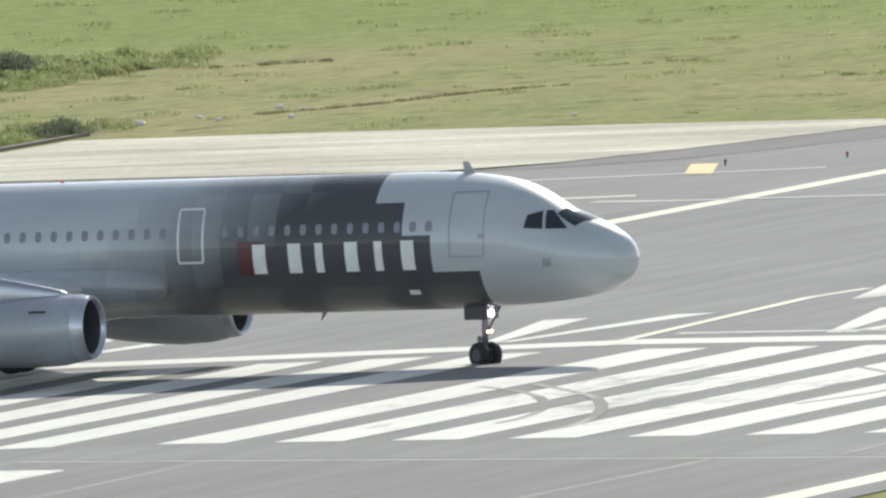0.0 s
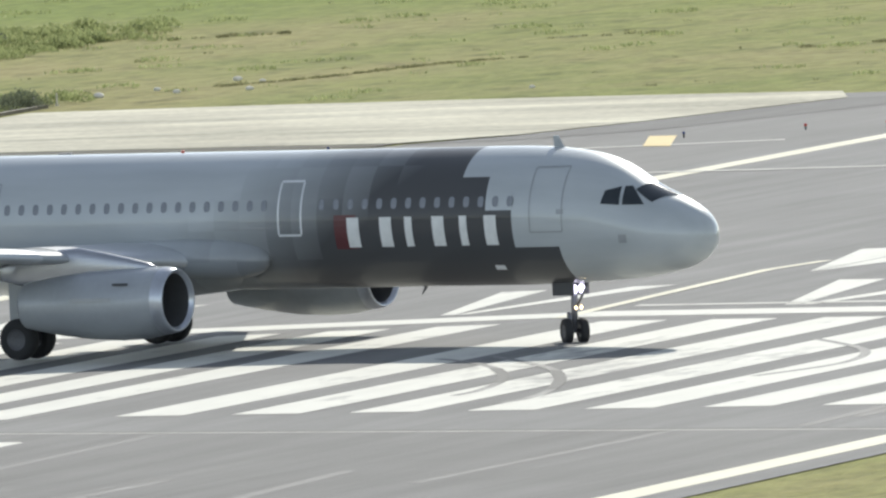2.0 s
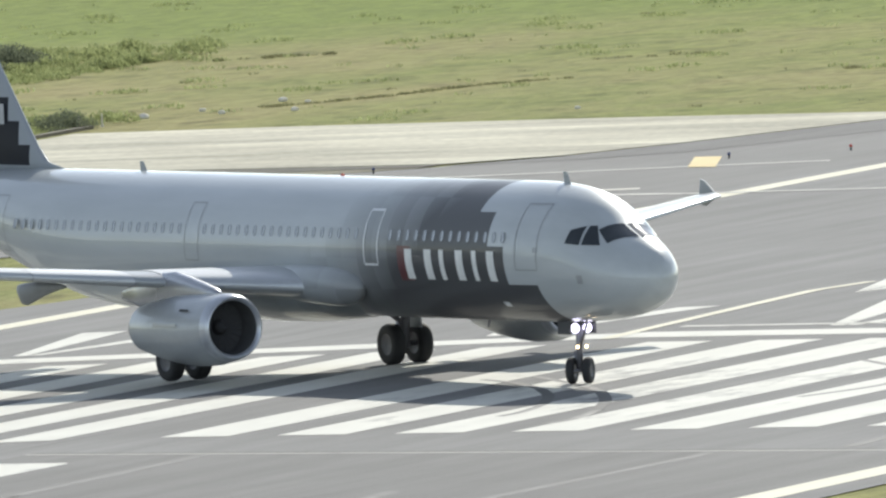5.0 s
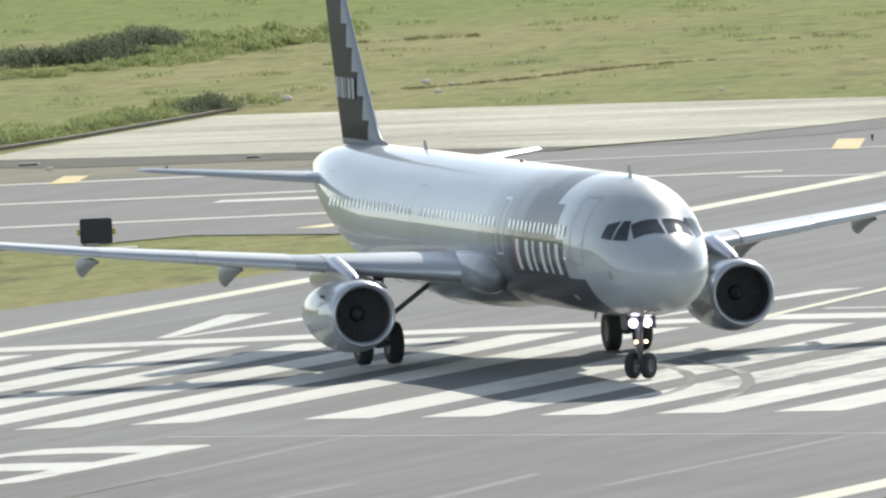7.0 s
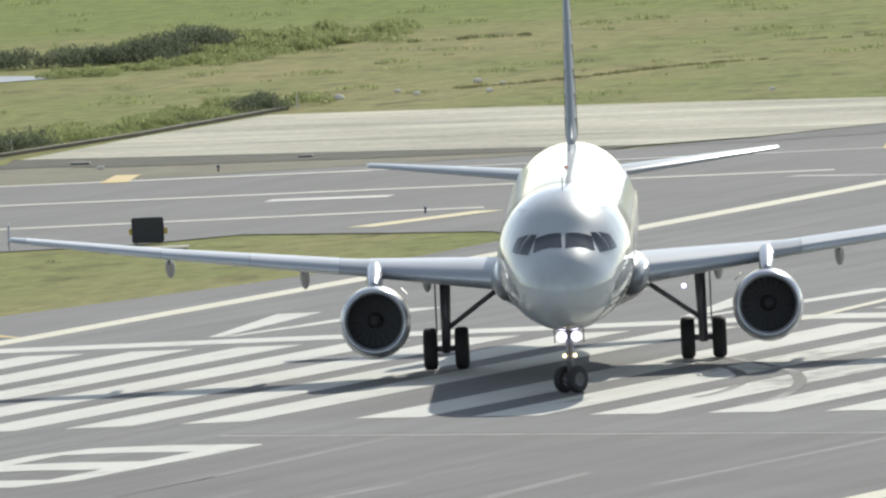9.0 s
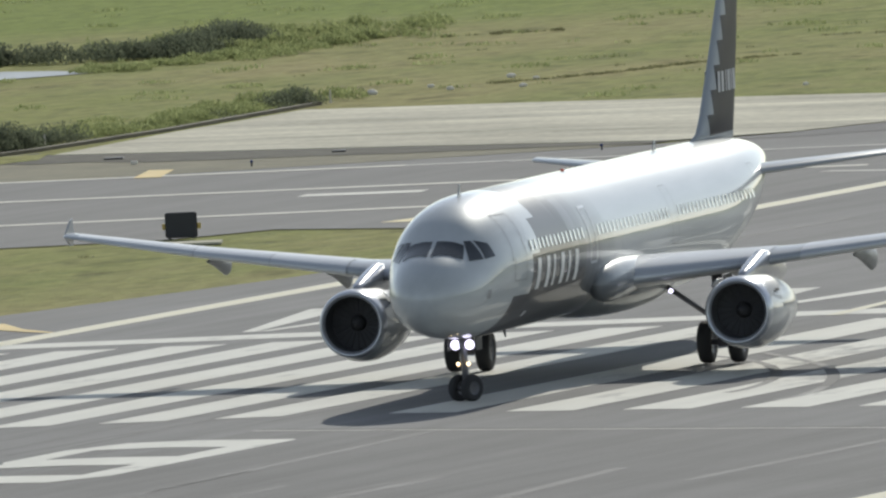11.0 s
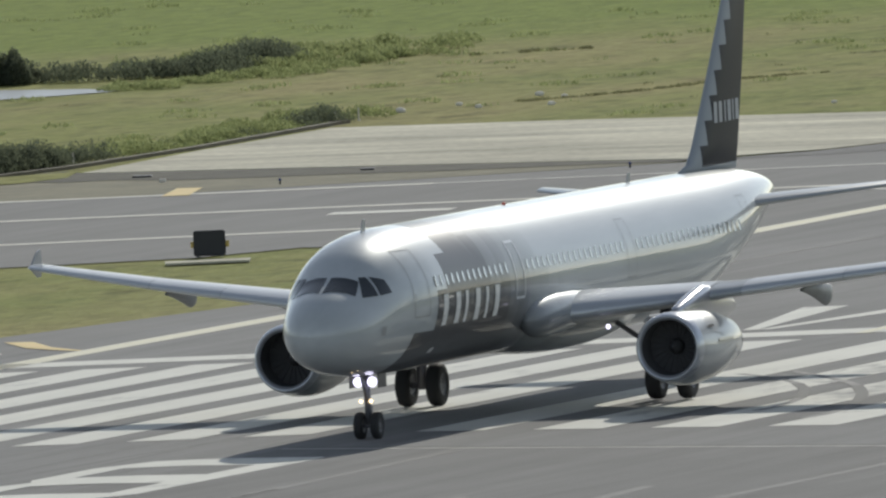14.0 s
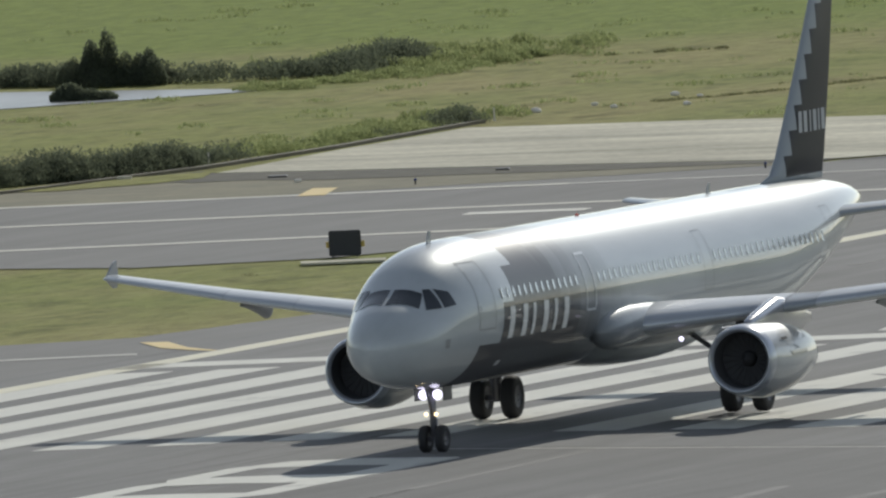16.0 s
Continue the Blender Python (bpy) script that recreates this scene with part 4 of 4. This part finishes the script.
dark_line += along([(-95, 293), (-91.5, 295.4)], 0.3, 0.9, (0.12, 0.4), (0.01, 0.14))
dark_line += along([(-75.5, 280), (-71, 283.5)], 0.4, 0.8, (0.12, 0.35), (0.0, 0.09)) + along([(-60, 262), (-54, 268)], 0.5, 1.0, (0.12, 0.4), (0.0, 0.08))
dark_line += [(rng.uniform(-110, -30), rng.uniform(228, 330), GROUND_Z, rng.uniform(0.1, 0.35), rng.uniform(0.0, 0.06)) for _ in range(60)]
dark_line += along([(-46.4, 108.6), (-45.4, 108.9)], 0.5, 0.1, (0.12, 0.25), (0.0, 0.05))
leaf_mass("dark_scrub", dark_line, M_SCAR, "dark weeds along a shallow furrow in the grass", "weeds", 3600, 0.07, kind="stuff")
water_m = Nodes("ditch_water")
water_m.base(water_m.ramp(water_m.noise(water_m.coords((1, 0.2, 1)), 0.35, 4), [(0.35, (0.10, 0.115, 0.10)), (0.65, (0.20, 0.21, 0.205))]))
water_m.gloss(0.36)
water_m.bump(water_m.noise(water_m.coords(), 1.5, 3), 0.15, 0.03)
tagged(mesh_object("water", flat([(-170, 228), (-120, 246), (-109, 256), (-103, 264), (-101.5, 266.5), (-104, 269.5), (-110, 272), (-116, 274), (-130, 268), (-170, 252)],
                                 GROUND_Z, 0.03), water_m.m), "still pale water in a ditch", "water", kind="structure")
# kerb along the concrete
bm = bmesh.new()
pts = [(-95, 164.5), (-82.2, 172), (-79.8, 178), (-78.0, 193.6), (-77.9, 208), (-78.8, 228)]
for a, b in zip(pts, pts[1:]):
    stroke(bm, a, b, 0.35, 0.0, GROUND_Z)
out = bmesh.ops.extrude_face_region(bm, geom=list(bm.faces))
for v in out["geom"]:
    if isinstance(v, bmesh.types.BMVert):
        v.co.z += 0.13
bmesh.ops.recalc_face_normals(bm, faces=bm.faces)
tagged(mesh_object("kerb", bm, M_KERB), "weathered low kerb at the concrete edge", "kerb", kind="structure")


def stone(x, y, r):
    bm = bmesh.new()
    bmesh.ops.create_icosphere(bm, subdivisions=2, radius=r)
    for v in bm.verts:
        v.co *= 1 + 0.25 * noise.noise(v.co * 2 / r + Vector((x, y, 0)))
        v.co.z *= 0.6
    ob = tagged(mesh_object("stone", bm, M_STONE, True), "pale stone lying in the grass", "stone", "stones in the grass")
    ob.location = (x, y, GROUND_Z + r * 0.35)


for x, y, r in ((-79.4, 236.2, 0.22), (-77.9, 248.6, 0.19), (-77.0, 238.5, 0.16), (-74.2, 239.0, 0.17), (-76.0, 246.0, 0.15), (-60.5, 232, 0.12), (-78.8, 241.5, 0.14)):
    stone(x, y, r)

# small fittings on the earth strip
def low_block(name, x, y, size, material, label, category):
    bm = bmesh.new()
    add_box(bm, (0, 0, size[2] / 2), size)
    bmesh.ops.bevel(bm, geom=bm.edges[:], offset=0.02, segments=1, affect="EDGES")
    ob = tagged(mesh_object(name, bm, material), label, category)
    ob.matrix_world = pose(x, y, GROUND_Z + 0.03, 0, 0, 16)


low_block("marker_block", -78.4, 186.6, (0.55, 0.4, 0.12), M_CONCRETE, "pale concrete block in the scrub", "block")
low_block("marker_block", -69.2, 179.6, (0.25, 0.25, 0.12), M_STONE, "small pale block on bare earth", "block")
low_block("drain_cover", -71.6, 184.2, (0.7, 0.7, 0.08), M_BLACK, "dark drain cover in bare earth", "drain cover")
low_block("drain_cover", -63.0, 184.4, (0.5, 0.6, 0.08), M_BLACK, "dark drain cover in bare earth", "drain cover")

def marker_post(x, y):
    """A short pale post with a wider foot."""
    bm = bmesh.new()
    add_rod(bm, (0, 0, 0), (0, 0, 0.06), 0.07, 0.06, 10)
    add_rod(bm, (0, 0, 0.05), (0, 0, 0.5), 0.035, 0.03, 10)
    ob = tagged(mesh_object("marker_post", bm, M_STONE), "short pale post beside the kerb", "post", "posts along the kerb")
    ob.location = (x, y, GROUND_Z)


for x, y in ((-78.75, 196.8), (-79.3, 228.3), (-79.0, 230.1)):
    marker_post(x, y)

# sign seen from the back, on a slab
sign = tagged(new("taxiway_sign"), "black back of a low taxiway sign with a yellow face", "sign")
sign.matrix_world = pose(-46.4, 119.6, TAXI_Z, 0, 0, 16)
bm = bmesh.new()
add_box(bm, (0, 0, 0.47), (1.08, 0.26, 0.86))
bmesh.ops.bevel(bm, geom=bm.edges[:], offset=0.04, segments=2, affect="EDGES")
part("sign_box", bm, M_BLACK, sign)
bm = bmesh.new()
add_box(bm, (0, 0.16, 0.42), (1.3, 0.05, 0.2))
part("sign_face", bm, M_SIGN, sign, "yellow sign face")
for x in (-0.4, 0.4):
    bm = bmesh.new()
    add_rod(bm, (x, 0, 0), (x, 0, 0.1), 0.05)
    part("sign_leg", bm, M_GEAR, sign)
slab = tagged(mesh_object("concrete_slab", flat([(-46.6, 115.6), (-43.9, 116.6), (-43.4, 115.0), (-46.0, 114.0)], TAXI_Z, 0.01, 0.07), M_CONCRETE), "pale concrete slab in the grass", "slab")


def edge_light(x, y, colour, label):
    ob = tagged(new("edge_light"), label, "edge light", "airfield edge lights")
    ob.location = (x, y, TAXI_Z)
    bm = bmesh.new()
    add_rod(bm, (0, 0, 0), (0, 0, 0.13), 0.035, seg=8)
    part("stem", bm, M_BLACK, ob)
    bm = bmesh.new()
    bmesh.ops.create_uvsphere(bm, u_segments=10, v_segments=6, radius=0.06, matrix=Matrix.Translation((0, 0, 0.17)))
    part("lens", bm, colour, ob)


M_BLUELENS = plain("blue_lens", (0.02, 0.04, 0.15), 0.15)
M_REDLENS = plain("red_lens", (0.5, 0.05, 0.03), 0.2)
for x, y in ((-38.8, 182.3), (-63.0, 174.7), (-51.2, 179.1), (-42.1, 136.0)):
    edge_light(x, y, M_BLUELENS, "small dark edge light on a stem")
for x, y in ((-35.3, 185.8), (-32.4, 186.4)):
    edge_light(x, y, M_REDLENS, "small red edge light on a stem")


# ================= movement =================
PATH = [
    (0, 3.52, 39.69, -4.1), (0.5, 5.11, 38.44, -6.0), (1, 6.69, 36.85, -8.1), (1.5, 8.07, 35.17, -10.8), (2, 9.25, 33.38, -14.0), (2.5, 10.20, 31.40, -17.7),
    (3, 10.89, 29.30, -21.9), (3.2, 11.07, 28.46, -23.6), (5.5, 10.11, 18.17, -46.9), (6, 9.75, 16.32, -50.8), (6.5, 9.31, 14.58, -54.6),
    (7, 8.83, 12.95, -58.0), (7.5, 8.29, 11.20, -61.6), (8, 7.68, 9.33, -65.3), (8.5, 6.95, 7.62, -68.9), (10.8, 2.84, 0.85, -83.6), (11, 2.62, 0.46, -84.5),
    (11.5, 1.87, -0.64, -86.3), (12, 1.57, -1.88, -87.4), (12.5, 1.39, -3.48, -88.2), (13, 1.30, -5.15, -88.7), (13.5, 1.38, -6.66, -88.8), (14, 1.40, -8.20, -88.9),
    (14.5, 1.43, -9.70, -89.0), (15, 1.41, -11.25, -89.2), (15.5, 1.35, -12.75, -89.4), (16, 1.28, -14.10, -89.6)]


def state(t):
    """Nose position and heading of the airliner at t seconds (cubic between the rows)."""
    t = min(max(t, 0.0), 16.0)
    i = max(k for k in range(len(PATH) - 1) if PATH[k][0] <= t)
    a, b = PATH[i], PATH[i + 1]
    before, after = PATH[max(0, i - 1)], PATH[min(len(PATH) - 1, i + 2)]
    h = b[0] - a[0]
    f = (t - a[0]) / h
    out = []
    for j in (1, 2, 3):
        ma = (b[j] - before[j]) / (b[0] - before[0])
        mb = (after[j] - a[j]) / (after[0] - a[0])
        out.append((2 * f**3 - 3 * f**2 + 1) * a[j] + (f**3 - 2 * f**2 + f) * h * ma + (3 * f**2 - 2 * f**3) * b[j] + (f**3 - f**2) * h * mb)
    return out


def plane_pose(t):
    x, y, h = state(t)
    c, s = math.cos(radians(h)), math.sin(radians(h))
    spots = [(x - 5.07 * c, y - 5.07 * s)] + [(x - 21.97 * c - s * k, y - 21.97 * s + c * k) for k in (-3.795, 3.795)]
    z = sum(lie(px) for px, _ in spots) / 3 + 0.012
    return pose(x, y, z, 0, 0, h)


def rolled(y, r, steer, lift, s):
    """Rows for one wheel: it rolls with the ground that passes, the nose wheels also steer."""
    rows, turn, last = [], 0.0, None
    for k in range(161):
        t = k / 10
        m = plane_pose(t)
        spot = m @ Vector((-s, y, 0))
        angle = 0.0
        if steer:
            ahead, behind = plane_pose(min(16, t + 0.3)) @ Vector((-s, 0, 0)), plane_pose(max(0, t - 0.3)) @ Vector((-s, 0, 0))
            v = (m.to_3x3().inverted() @ (ahead - behind))
            angle = math.degrees(math.atan2(v.y, max(0.05, v.x)))
            angle = max(-72, min(72, angle))
        if last is not None:
            turn += math.degrees((spot - last).length / r)
        last = spot
        base = Matrix.Translation((-s, 0, lift)) @ Matrix.Rotation(radians(angle), 4, "Z")
        rows.append((t, base @ Matrix.Translation((0, y, 0)) @ Matrix.Rotation(radians(turn), 4, "Y")))
    return rows


def motions():
    walk(airliner, [(k / 4, plane_pose(k / 4)) for k in range(65)])
    for ob, y in nose_wheels:
        walk(ob, rolled(y, NOSE_R, True, NOSE_R, 5.07))
    for ob, y in main_wheels:
        walk(ob, rolled(y, MAIN_R, False, MAIN_R, 21.97))


motions()
